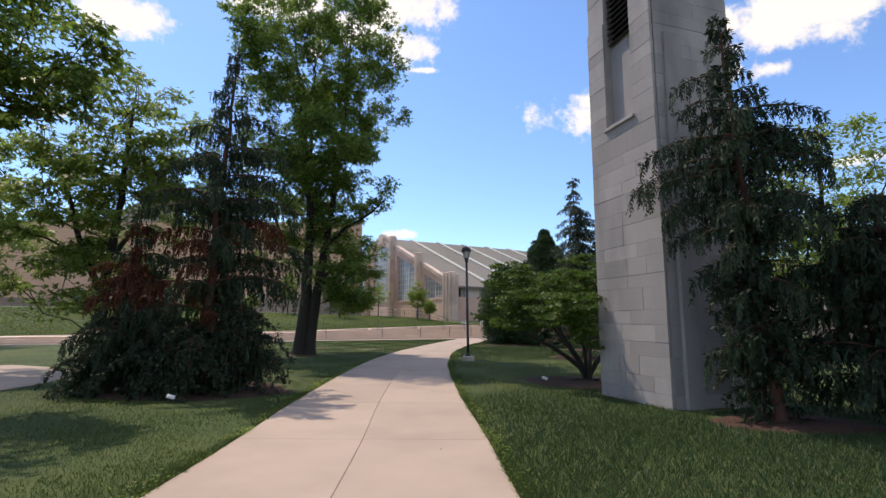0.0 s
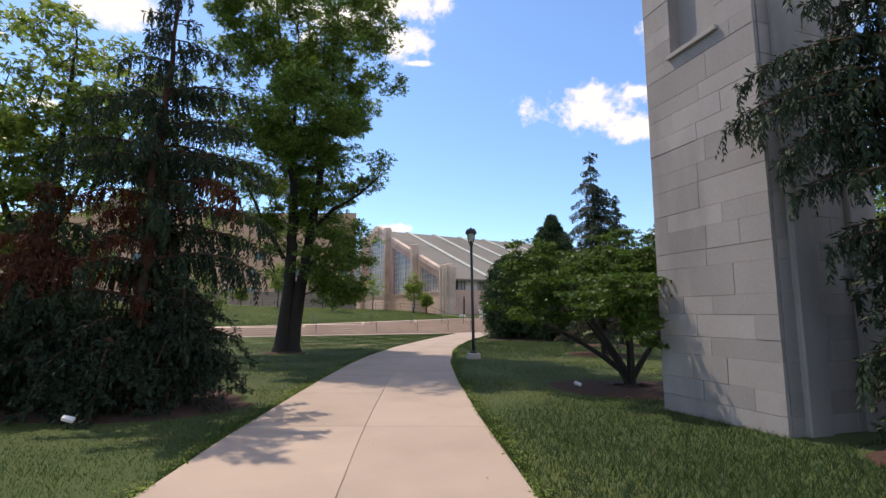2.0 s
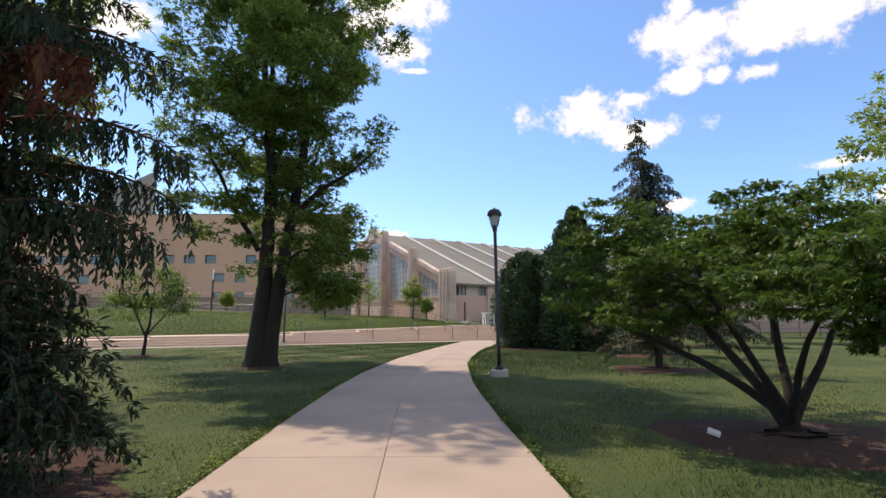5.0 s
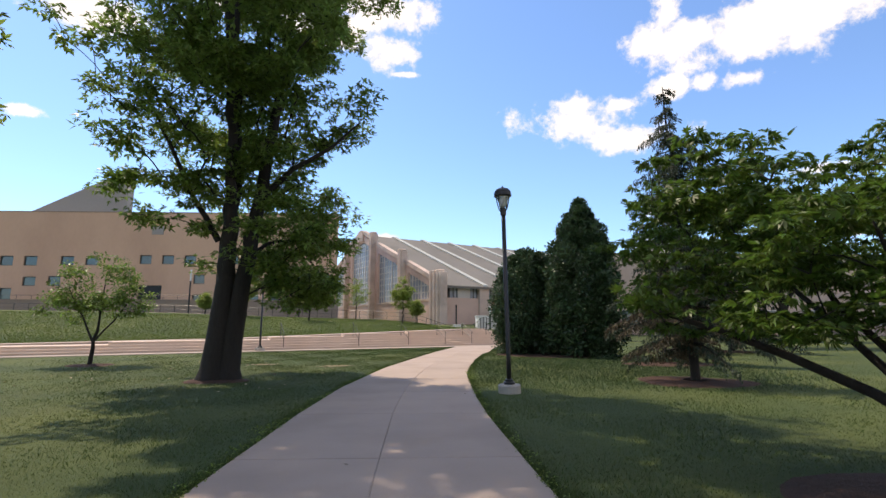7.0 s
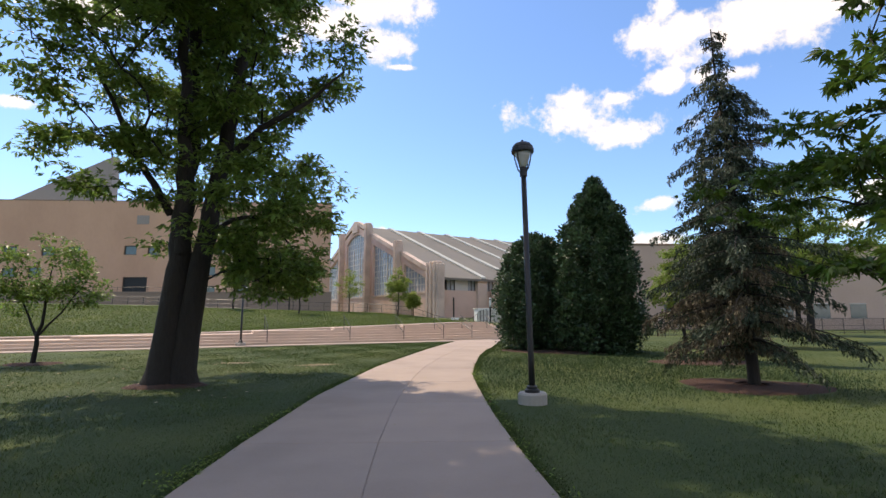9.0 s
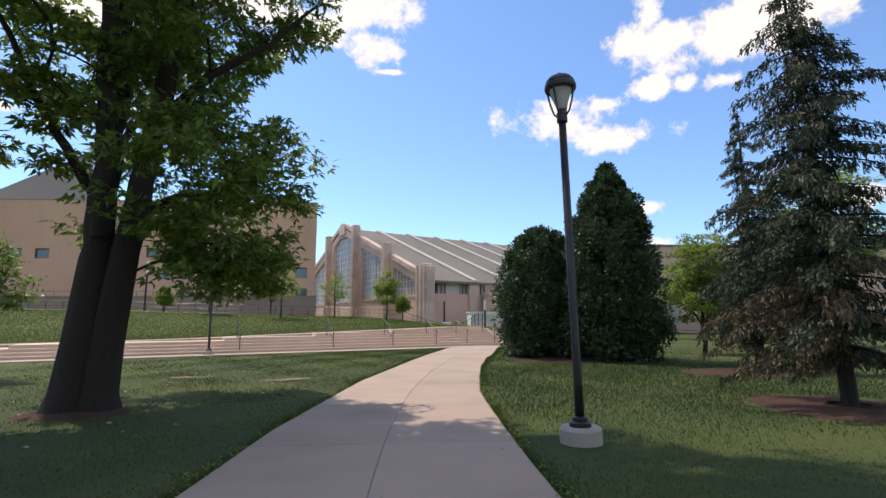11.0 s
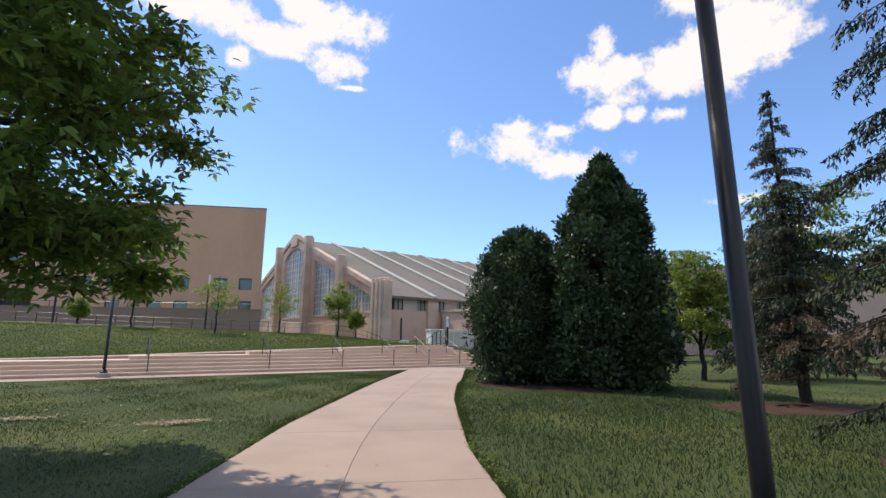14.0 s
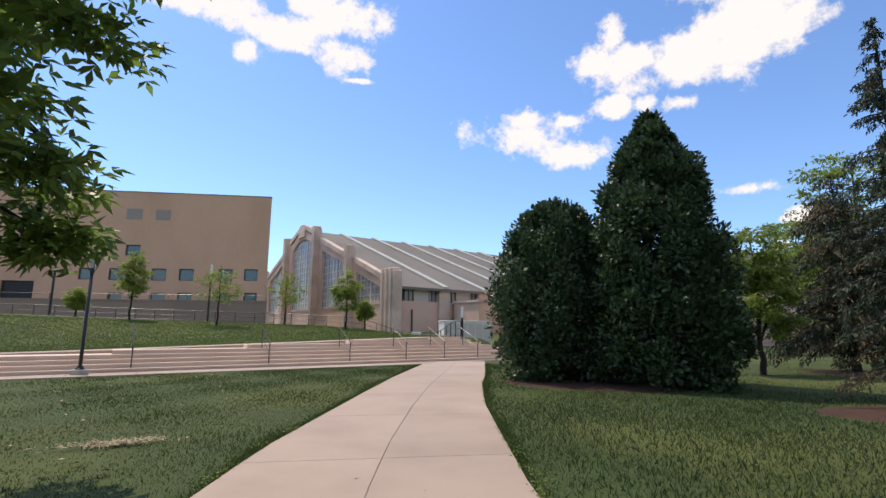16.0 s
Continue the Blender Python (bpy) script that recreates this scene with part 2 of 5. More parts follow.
# ---- mesh helpers ----
def np_mesh(name, v, f, mat):
    me = bpy.data.meshes.new(name)
    v, f = np.asarray(v, np.float32), np.asarray(f, np.int32)
    k = f.shape[1]
    me.vertices.add(len(v))
    me.vertices.foreach_set("co", v.ravel())
    me.loops.add(f.size)
    me.loops.foreach_set("vertex_index", f.ravel())
    me.polygons.add(len(f))
    me.polygons.foreach_set("loop_start", np.arange(0, f.size, k, dtype=np.int32))
    me.polygons.foreach_set("loop_total", np.full(len(f), k, np.int32))
    me.update(calc_edges=True)
    me.materials.append(mat)
    return me


def mesh_part(name, me, parent=None, label="", smooth=False):
    ob = new(name, me)
    if smooth:
        me.polygons.foreach_set("use_smooth", np.ones(len(me.polygons), bool))
    if parent:
        ob.parent = parent
    if label:
        ob["label"] = label
    return ob


def part(name, bm, mat, parent=None, label="", smooth=False):
    me = bpy.data.meshes.new(name)
    bm.normal_update()
    bm.to_mesh(me)
    bm.free()
    me.materials.append(mat)
    return mesh_part(name, me, parent, label, smooth)


def empty(name, m, label, category, group="", kind=""):
    ob = new(name)
    ob.matrix_world = m
    return tagged(ob, label, category, group, kind)


def box(x0, x1, y0, y1, z0, z1, bevel=0.0, bm=None, m=None):
    bm = bm or bmesh.new()
    r = bmesh.ops.create_cube(bm, size=1)["verts"]
    for v in r:
        v.co = Vector((x0 + (v.co.x + 0.5) * (x1 - x0), y0 + (v.co.y + 0.5) * (y1 - y0), z0 + (v.co.z + 0.5) * (z1 - z0)))
        if m:
            v.co = m @ v.co
    if bevel:
        ed = {e for v in r for e in v.link_edges}
        bmesh.ops.bevel(bm, geom=list(ed), offset=bevel, segments=1, affect="EDGES")
    return bm


def prism(profile, y0, y1, bm=None):
    """A solid with the (x, z) outline, from y0 to y1."""
    bm = bm or bmesh.new()
    a = [bm.verts.new((x, y0, z)) for x, z in profile]
    b = [bm.verts.new((x, y1, z)) for x, z in profile]
    bm.faces.new(a)
    bm.faces.new(b[::-1])
    n = len(a)
    for i in range(n):
        bm.faces.new((a[i], b[i], b[(i + 1) % n], a[(i + 1) % n]))
    bmesh.ops.recalc_face_normals(bm, faces=bm.faces)
    return bm


def lathe(profile, n=16, bm=None, cx=0, cy=0):
    """A turned solid from (radius, z) pairs."""
    bm = bm or bmesh.new()
    rings = [[bm.verts.new((cx + r * math.cos(i * 2 * math.pi / n), cy + r * math.sin(i * 2 * math.pi / n), z)) for i in range(n)] for r, z in profile]
    for a, b in zip(rings, rings[1:]):
        for i in range(n):
            bm.faces.new((a[i], a[(i + 1) % n], b[(i + 1) % n], b[i]))
    bm.faces.new(rings[0][::-1])
    bm.faces.new(rings[-1])
    return bm


def rod(points, r, n=6, bm=None):
    """A round bar along the points."""
    bm = bm or bmesh.new()
    v, f = tube([np.array(p, float) for p in points], [r] * len(points), n)
    vs = [bm.verts.new(p) for p in v]
    for q in f:
        bm.faces.new([vs[i] for i in q])
    return bm


def tube(pts, radii, n=6):
    pts = np.asarray(pts, float)
    t = np.gradient(pts, axis=0)
    t /= np.linalg.norm(t, axis=1)[:, None] + 1e-9
    ref = np.array([1.0, 0, 0]) if abs(t[:, 0]).mean() < 0.7 else np.array([0, 1.0, 0])
    u = np.cross(t, ref)
    u /= np.linalg.norm(u, axis=1)[:, None] + 1e-9
    w = np.cross(t, u)
    a = np.arange(n) * 2 * math.pi / n
    ring = np.cos(a)[None, :, None] * u[:, None, :] + np.sin(a)[None, :, None] * w[:, None, :]
    v = (pts[:, None, :] + ring * np.asarray(radii)[:, None, None]).reshape(-1, 3)
    f = []
    for i in range(len(pts) - 1):
        for j in range(n):
            f.append((i * n + j, i * n + (j + 1) % n, (i + 1) * n + (j + 1) % n, (i + 1) * n + j))
    return v, np.array(f)


def join_tubes(tubes):
    vs, fs, o = [], [], 0
    for v, f in tubes:
        vs.append(v)
        fs.append(f + o)
        o += len(v)
    return np.vstack(vs), np.vstack(fs)


def unit(a):
    return a / (np.linalg.norm(a, axis=-1, keepdims=True) + 1e-9)


def leaves(centres, axes, normals, length, width, fold=0.12):
    """Folded kite-shaped leaves."""
    n = len(centres)
    axes = unit(axes)
    side = unit(np.cross(axes, normals))
    up = np.cross(side, axes)
    length, width = np.broadcast_to(length, n)[:, None], np.broadcast_to(width, n)[:, None]
    mid = centres + axes * length * 0.45
    v = np.stack([centres, mid + side * width * 0.5 + up * length * fold, centres + axes * length, mid - side * width * 0.5 + up * length * fold], 1).reshape(-1, 3)
    return v, np.arange(n * 4).reshape(n, 4)


def lobed_leaves(centres, axes, normals, length, width, lobes=5, fold=0.1):
    """Leaves of several pointed lobes that spread from the stalk, as on a maple."""
    axes = unit(axes)
    side = unit(np.cross(axes, normals))
    length = np.broadcast_to(length, len(centres))
    vs = []
    for k in range(lobes):
        a = (k - (lobes - 1) / 2) * (1.9 / (lobes - 1))
        d = axes * math.cos(a) + side * math.sin(a)
        v, _ = leaves(centres, d, normals, length * (1 - 0.33 * abs(a)), length * width, fold)
        vs.append(v)
    v = np.vstack(vs)
    return v, np.arange(len(v)).reshape(-1, 4)


# ---- the lie of the land ----
STAIR = np.array([1.6, 47.0])
ALONG, BACK = np.array([0.910, 0.415]), np.array([-0.415, 0.910])


def smooth(a):
    a = np.clip(a, 0, 1)
    return a * a * (3 - 2 * a)


def top_of_stairs(s):
    return np.interp(s, [-45, -16, 2.5, 20], [0.02, 0.36, 0.92, 0.95])


def height(x, y):
    x, y = np.asarray(x, float), np.asarray(y, float)
    low = -0.014 * np.clip(y, -20, 23)
    s = (x - STAIR[0]) * ALONG[0] + (y - STAIR[1]) * ALONG[1]
    v = (x - STAIR[0]) * BACK[0] + (y - STAIR[1]) * BACK[1]
    hill = top_of_stairs(s) - 0.06 + smooth((v - 4) / 26) * np.interp(s, [-60, -20, 0, 14], [3.2, 2.3, 1.2, 0.3])
    hill = low + (hill - low) * smooth((v - 2.7) / 0.9)
    right = low + 1.55 * smooth((v - 6) / 36)
    return hill + (right - hill) * smooth((s - 6) / 3)


def ground_at(x, y):
    return float(height(x, y))


def build_ground():
    xs = np.concatenate([[-3000, -800, -300, -150, -100, -80], np.arange(-64, 44, 0.55), [44, 50, 60, 80, 120, 200, 400, 900, 3000]])
    ys = np.concatenate([[-3000, -600, -150, -60, -30, -15], np.arange(-8, 92, 0.55), [92, 100, 115, 140, 200, 400, 900, 3000]])
    gx, gy = np.meshgrid(xs, ys)
    v = np.stack([gx, gy, height(gx, gy)], -1).reshape(-1, 3)
    nx, ny = len(xs), len(ys)
    i = (np.arange(ny - 1)[:, None] * nx + np.arange(nx - 1)[None, :]).ravel()
    f = np.stack([i, i + 1, i + 1 + nx, i + nx], 1)
    ob = mesh_part("ground", np_mesh("ground", v, f, M_LAWN), smooth=True)
    tagged(ob, "mown green campus lawn with lighter dry patches", "lawn", kind="structure")


build_ground()

# left and right edge of the walk, by its y
LEFT = ([-6, 4.5, 6.2, 9.1, 14.8, 19, 23, 28.8, 34.8, 38.3, 43.5, 46.9], [-2.3, -2.61, -2.66, -2.88, -3.1, -3.16, -3.08, -2.38, -1.15, -0.4, 0.9, 1.75])
RIGHT = ([-6, 4.5, 6.9, 10.5, 15, 18.5, 21, 26.5, 32.2, 36, 40.5, 45.3, 49.6], [1.0, 0.69, 0.6, 0.4, 0.25, 0.2, 0.25, 0.5, 1.35, 2.15, 3.3, 4.4, 5.3])


def on_walk(x, y, margin=0.0):
    return (x > np.interp(y, *LEFT) - margin) & (x < np.interp(y, *RIGHT) + margin)


def slab_mesh(corners, top, thick=0.12, bevel=0.008):
    bm = bmesh.new()
    lo = [bm.verts.new((x, y, z + top - thick)) for x, y, z in corners]
    inner = []
    c = np.mean([(x, y) for x, y, z in corners], axis=0)
    ed = [bm.verts.new((x, y, z + top - bevel)) for x, y, z in corners]
    for x, y, z in corners:
        d = np.array([x, y]) - c
        d = d * (1 - 0.012 / max(np.linalg.norm(d), 0.1))
        inner.append(bm.verts.new((c[0] + d[0], c[1] + d[1], z + top)))
    n = len(corners)
    bm.faces.new(inner)
    for i in range(n):
        j = (i + 1) % n
        bm.faces.new((lo[i], lo[j], ed[j], ed[i]))
        bm.faces.new((ed[i], ed[j], inner[j], inner[i]))
    bmesh.ops.recalc_face_normals(bm, faces=bm.faces)
    return bm


def build_walk():
    walkway = empty("pavement", pose(0, 0, 0), "pale pinkish concrete campus footpath with scored joints", "footpath", kind="structure")
    edges = list(np.arange(9.7 - 3.05 * 5, 46, 3.05))
    gap = 0.004
    ys = np.arange(-5.6, 47, 0.6)
    bed = bmesh.new()
    prev = None
    for y in ys:
        a, b = np.interp(y, *LEFT) + 0.03, np.interp(y, *RIGHT) - 0.03
        cur = [bed.verts.new((a, y, ground_at(a, y) + 0.012)), bed.verts.new((b, y, ground_at(b, y) + 0.012))]
        if prev:
            bed.faces.new((prev[0], prev[1], cur[1], cur[0]))
        prev = cur
    part("bedding", bed, M_JOINT, walkway, "dark dirt in the joints")
    for k, y0 in enumerate(edges):
        y1 = edges[k + 1] if k + 1 < len(edges) else 47.2
        for half in (0, 1):
            row = np.linspace(y0 + gap / 2, y1 - gap / 2, 4)

            def edge_x(u, y):
                a, b = np.interp(y, *LEFT), np.interp(y, *RIGHT)
                mid = (a + b) / 2
                return (a, mid - gap / 2)[u] if half == 0 else (mid + gap / 2, b)[u]
            cs = [(edge_x(0, y), y) for y in row[::-1]] + [(edge_x(1, y), y) for y in row]
            cs = [(x, y, ground_at(x, y)) for x, y in cs]
            part("slab", slab_mesh(cs, 0.03), M_WALK, walkway)


build_walk()


def stair_point(s, v):
    p = STAIR + ALONG * s + BACK * v
    return float(p[0]), float(p[1])


def build_foot_walk():
    w = empty("pavement", pose(0, 0, 0), "pale concrete walk along the foot of the steps", "footpath", kind="structure")
    for s0 in np.arange(-46, 4.9, 2.4):
        s1 = s0 + 2.388
        v0 = -1.35 if s0 < -0.5 else -0.6
        cs = [(*stair_point(s1, 0.1), 0), (*stair_point(s0, 0.1), 0), (*stair_point(s0, v0), 0), (*stair_point(s1, v0), 0)]
        cs = [(x, y, ground_at(x, y)) for x, y, _ in cs]
        part("slab", slab_mesh(cs, 0.034), M_WALK, w)
    # walk along the top of the steps, which climbs with them
    for s0 in np.arange(-46, 4.0, 2.4):
        s1 = s0 + 2.388
        cs = [(*stair_point(s1, 4.4), top_of_stairs(s1)), (*stair_point(s0, 4.4), top_of_stairs(s0)), (*stair_point(s0, 2.72), top_of_stairs(s0)), (*stair_point(s1, 2.72), top_of_stairs(s1))]
        part("slab", slab_mesh(cs, 0.0, 0.25), M_WALK, w)


build_foot_walk()


def build_side_walk():
    w = empty("pavement", pose(0, 0, 0), "pale concrete path that curves off across the lawn", "footpath", kind="structure")
    cx, cy, r0, r1 = -18.0, 11.2, 6.0, 8.0
    for k in range(9):
        a0, a1 = radians(-70 + k * 16), radians(-70 + (k + 0.99) * 16)
        am = (a0 + a1) / 2
        cs = [(cx + r * math.cos(a), cy + r * math.sin(a) * 0.9) for r, a in ((r0, a0), (r1, a0), (r1, am), (r1, a1), (r0, a1), (r0, am))]
        part("slab", slab_mesh([(x, y, ground_at(x, y)) for x, y in cs], 0.03), M_WALK, w)


build_side_walk()


def build_stairs():
    st = empty("staircase", pose(float(STAIR[0]), float(STAIR[1]), -0.32), "long low flight of tan concrete steps up to the lawn", "steps", kind="structure")
    st_inv = st.matrix_world.inverted()
    rise, run, base = 0.157, 0.36, -0.32
    for k in range(8):
        z1 = base + (k + 1) * rise
        # a step begins where the sloping walk at the top lies above it
        s_left = float(np.interp(z1 - 0.02, [0.02, 0.36, 0.92, 1.2], [-45, -16, 2.0, 2.4]))
        s_left = max(-45, s_left if z1 > 0.1 else -45)
        s_right = 7.6 - 0.52 * k
        v0 = k * run
        bm = bmesh.new()
        n = max(2, int((s_right - s_left) / 3))
        for j in range(n):
            a, b = s_left + (s_right - s_left) * j / n, s_left + (s_right - s_left) * (j + 1) / n - 0.006
            pts = [stair_point(a, v0), stair_point(b, v0), stair_point(b, 2.95), stair_point(a, 2.95)]
            lo = [bm.verts.new((x, y, z1 - rise)) for x, y in pts]
            hi = [bm.verts.new((x, y, z1)) for x, y in pts]
            bm.faces.new(hi)
            for q in range(4):
                bm.faces.new((lo[q], lo[(q + 1) % 4], hi[(q + 1) % 4], hi[q]))
        bmesh.ops.recalc_face_normals(bm, faces=bm.faces)
        bmesh.ops.bevel(bm, geom=[e for e in bm.edges if all(abs(v.co.z - z1) < 1e-4 for v in e.verts)], offset=0.012, segments=1, affect="EDGES")
        bm.transform(st_inv)
        step = part("step", bm, M_STEP, st)
        # overhanging nosing
        bm = bmesh.new()
        for j in range(n):
            a, b = s_left + (s_right - s_left) * j / n, s_left + (s_right - s_left) * (j + 1) / n - 0.006
            pts = [stair_point(a, v0 - 0.03), stair_point(b, v0 - 0.03), stair_point(b, v0 + 0.2), stair_point(a, v0 + 0.2)]
            lo = [bm.verts.new((x, y, z1 - 0.045)) for x, y in pts]
            hi = [bm.verts.new((x, y, z1 + 0.004)) for x, y in pts]
            bm.faces.new(hi)
            bm.faces.new(lo[::-1])
            for q in range(4):
                bm.faces.new((lo[q], lo[(q + 1) % 4], hi[(q + 1) % 4], hi[q]))
        bmesh.ops.recalc_face_normals(bm, faces=bm.faces)
        bm.transform(st_inv)
        part("nosing", bm, M_STEP, step)


build_stairs()


def handrail(s):
    """A sloping steel rail on two posts over the steps."""
    x0, y0 = stair_point(s, 0.25)
    x1, y1 = stair_point(s, 1.7)
    zt = min(float(top_of_stairs(s)), -0.32 + 0.157 * 5)
    z0 = -0.32 + 0.157
    e = empty("handrail", pose(x0, y0, z0), "thin dark steel handrail over the steps", "handrail", "handrails on the steps")
    d = Vector((x1 - x0, y1 - y0, zt - z0))
    q = lambda u, z: (d.x * u, d.y * u, d.z * u + z)
    part("post", rod([q(0, 0), q(0, 0.9)], 0.022), M_BLACK, e)
    part("post", rod([q(1, 0), q(1, 0.9)], 0.022), M_BLACK, e)
    part("rail", rod([q(-0.1, 0.86), q(0, 0.9), q(1, 0.9), q(1.15, 0.9)], 0.018), M_BLACK, e)
    part("rail", rod([q(0, 0.45), q(1, 0.45)], 0.014), M_BLACK, e)


for s in (-12.6, -7.6, -3.9, -0.9, 1.4, 3.6):
    handrail(s)


def fence_run(points, label, h=1.05, spacing=1.6, bars=False, cat="railing"):
    e = empty("railing", pose(points[0][0], points[0][1], ground_at(*points[0])), label, cat)
    inv = e.matrix_world.inverted()
    pts = []
    for (xa, ya), (xb, yb) in zip(points, points[1:]):
        n = max(1, int(math.hypot(xb - xa, yb - ya) / spacing))
        pts += [(xa + (xb - xa) * i / n, ya + (yb - ya) * i / n) for i in range(n)]
    pts.append(points[-1])
    g = [inv @ Vector((x, y, ground_at(x, y))) for x, y in pts]
    for p in g:
        part("post", rod([p + Vector((0, 0, -0.05)), p + Vector((0, 0, h))], 0.035, 6), M_BLACK, e)
    for z in (h, h * 0.55, 0.15):
        part("rail", rod([p + Vector((0, 0, z)) for p in g], 0.025 if z == h else 0.016, 5), M_BLACK, e)
    if bars:
        bm = bmesh.new()
        for a, b in zip(g, g[1:]):
            n = max(2, int((b - a).length / 0.16))
            for i in range(1, n):
                p = a.lerp(b, i / n)
                rod([p + Vector((0, 0, 0.12)), p + Vector((0, 0, h))], 0.012, 4, bm)
        tagged(part("pickets", bm, M_BLACK, e), kind="stuff")


fence_run([(-62, 70), (-40, 70.5), (-20, 72), (-11, 73.5)], "dark metal railing along the top of the lawn")
fence_run([(-11, 73.5), (-2, 70.5), (3.4, 66)], "dark metal railing beside the brick arena")
fence_run([(3.4, 66), (4.4, 58), (4.6, 53)], "dark metal handrail down to the steps")
fence_run([(13, 50), (22, 52.5), (34, 56), (52, 60)], "black iron picket fence before the far building", h=1.5, spacing=2.4, bars=True, cat="fence")


# ---- stone tower ----
def build_tower():
    near, far = Vector((4.2, 9.13, 0)), Vector((3.57, 11.18, 0))
    side = (far - near).normalized()
    front = Vector((-side.y * -1, side.x * -1, 0))
    W = (far - near).length
    ang = math.atan2(front.y, front.x)
    e = empty("bell_tower", pose(near.x, near.y, -0.3, 0, 0, math.degrees(ang)), "weathered grey limestone tower with a louvred slot", "tower")
    # local frame of the empty: x along front face, y along the face beside the path
    top, shoulder = 15.0, 8.5
    core = box(0.02, W - 0.02, 0.02, W - 0.02, 0, 6.05)
    box(0.05, W - 0.05, 0.05, 0.62, 6.05, top - 0.3, bm=core)
    box(0.06, W - 0.06, 1.53, W - 0.06, 6.05, top - 0.3, bm=core)
    box(0.26, W - 0.26, 0.62, 1.53, 6.05, top - 0.3, bm=core)
    part("core", core, M_MORTAR, e)
    part("recess_panel", box(0.2, 0.262, 0.62, 1.53, 6.06, 8.2), M_STONE, e)
    part("sill", box(-0.06, 0.2, 0.57, 1.58, 6.05, 6.13, 0.01), M_STONE, e, "pale projecting stone sill")
    for k in range(16):
        bm = box(0.1, 0.26, 0.66, 1.49, 8.2 + k * 0.14, 8.2 + k * 0.14 + 0.03, m=Matrix.Identity(4))
        bmesh.ops.rotate(bm, cent=(0.18, 1, 8.2 + k * 0.14), matrix=Matrix.Rotation(radians(-30), 3, "Y"), verts=bm.verts)
        part("louvre", bm, M_BARK, e, "dark louvre slat")
    # thin black sheet: the shade behind the slats is put in as colour
    part("slot", box(0.255, 0.264, 0.64, 1.51, 8.2, 10.5), M_DARK, e, "black sheet in place of the shade behind the louvres")
    part("cap", box(-0.04, W + 0.04, -0.04, W + 0.04, top - 0.3, top, 0.04), M_STONE, e)
    heights, z = [], 0.0
    pick = [0.42, 0.30, 0.38, 0.28, 0.34, 0.28, 0.46, 0.26, 0.36, 0.30]
    k = 0
    while z < top - 0.35:
        h = pick[k % 10]
        heights.append((z, min(h, top - 0.3 - z)))
        z += h
        k += 1
    r = random.Random(5)
    gap = 0.003

    def stone(face, a, b, z0, h, deep):
        out = 0.0 if z0 < shoulder else 0.06
        out += r.uniform(-0.004, 0.004)
        b0 = 0.003
        if face == "path":
            bm = box(out, 0.062 + 0.0, a + gap / 2, b - gap / 2, z0 + gap / 2, z0 + h - gap / 2, b0) if out < 0.055 else box(out - 0.02, 0.075, a + gap / 2, b - gap / 2, z0 + gap / 2, z0 + h - gap / 2, b0)
        elif face == "start":
            bm = box(a + gap / 2, b - gap / 2, min(out, 0.04), 0.075, z0 + gap / 2, z0 + h - gap / 2, b0)
        elif face == "away":
            bm = box(a + gap / 2, b - gap / 2, W - 0.075, W - min(out, 0.04), z0 + gap / 2, z0 + h - gap / 2, b0)
        else:
            bm = box(W - 0.075, W - min(out, 0.04), a + gap / 2, b - gap / 2, z0 + gap / 2, z0 + h - gap / 2, b0)
        part("block", bm, M_STONE, e)

    for k, (z0, h) in enumerate(heights):
        if h < 0.08:
            continue
        zc = z0 + h / 2
        spans = [(0.0, W)] if zc < 6.05 else [(0.0, 0.62), (1.53, W)]
        for lo, hi in spans:
            cuts = [lo]
            x = lo + r.uniform(0.35, 1.15)
            while x < hi - 0.3:
                cuts.append(x)
                x += r.uniform(0.55, 1.2)
            cuts.append(hi)
            for a, b in zip(cuts, cuts[1:]):
                stone("path", a, b, z0, h, 0.06)
        for face in ("start", "far"):
            mid = r.uniform(0.6, 1.5)
            for a, b in ((0.085, mid), (mid, W - 0.085)):
                stone(face, a, b, z0, h, 0.06)
        stone("away", 0.085, W - 0.085, z0, h, 0.06)
    # thin strip pilaster by the corner, with a shaded groove
    part("corner_strip", box(0.30, 0.72, -0.07, 0.04, 0, 7.7, 0.02), M_STONE, e)
    part("corner_strip", box(W - 0.72, W - 0.30, -0.07, 0.04, 0, 7.7, 0.02), M_STONE, e)


build_tower()


# ---- plants ----
def tree_thing(name, x, y, label, category="tree", group=""):
    return empty(name, pose(x, y, ground_at(x, y)), label, category, group)


def bend(a, b, n, sag=0.0, lift=0.0):
    t = np.linspace(0, 1, n)[:, None]
    p = a + (b - a) * t
    p[:, 2] += (lift * np.sin(t * math.pi) - sag * t * t)[:, 0]
    return p


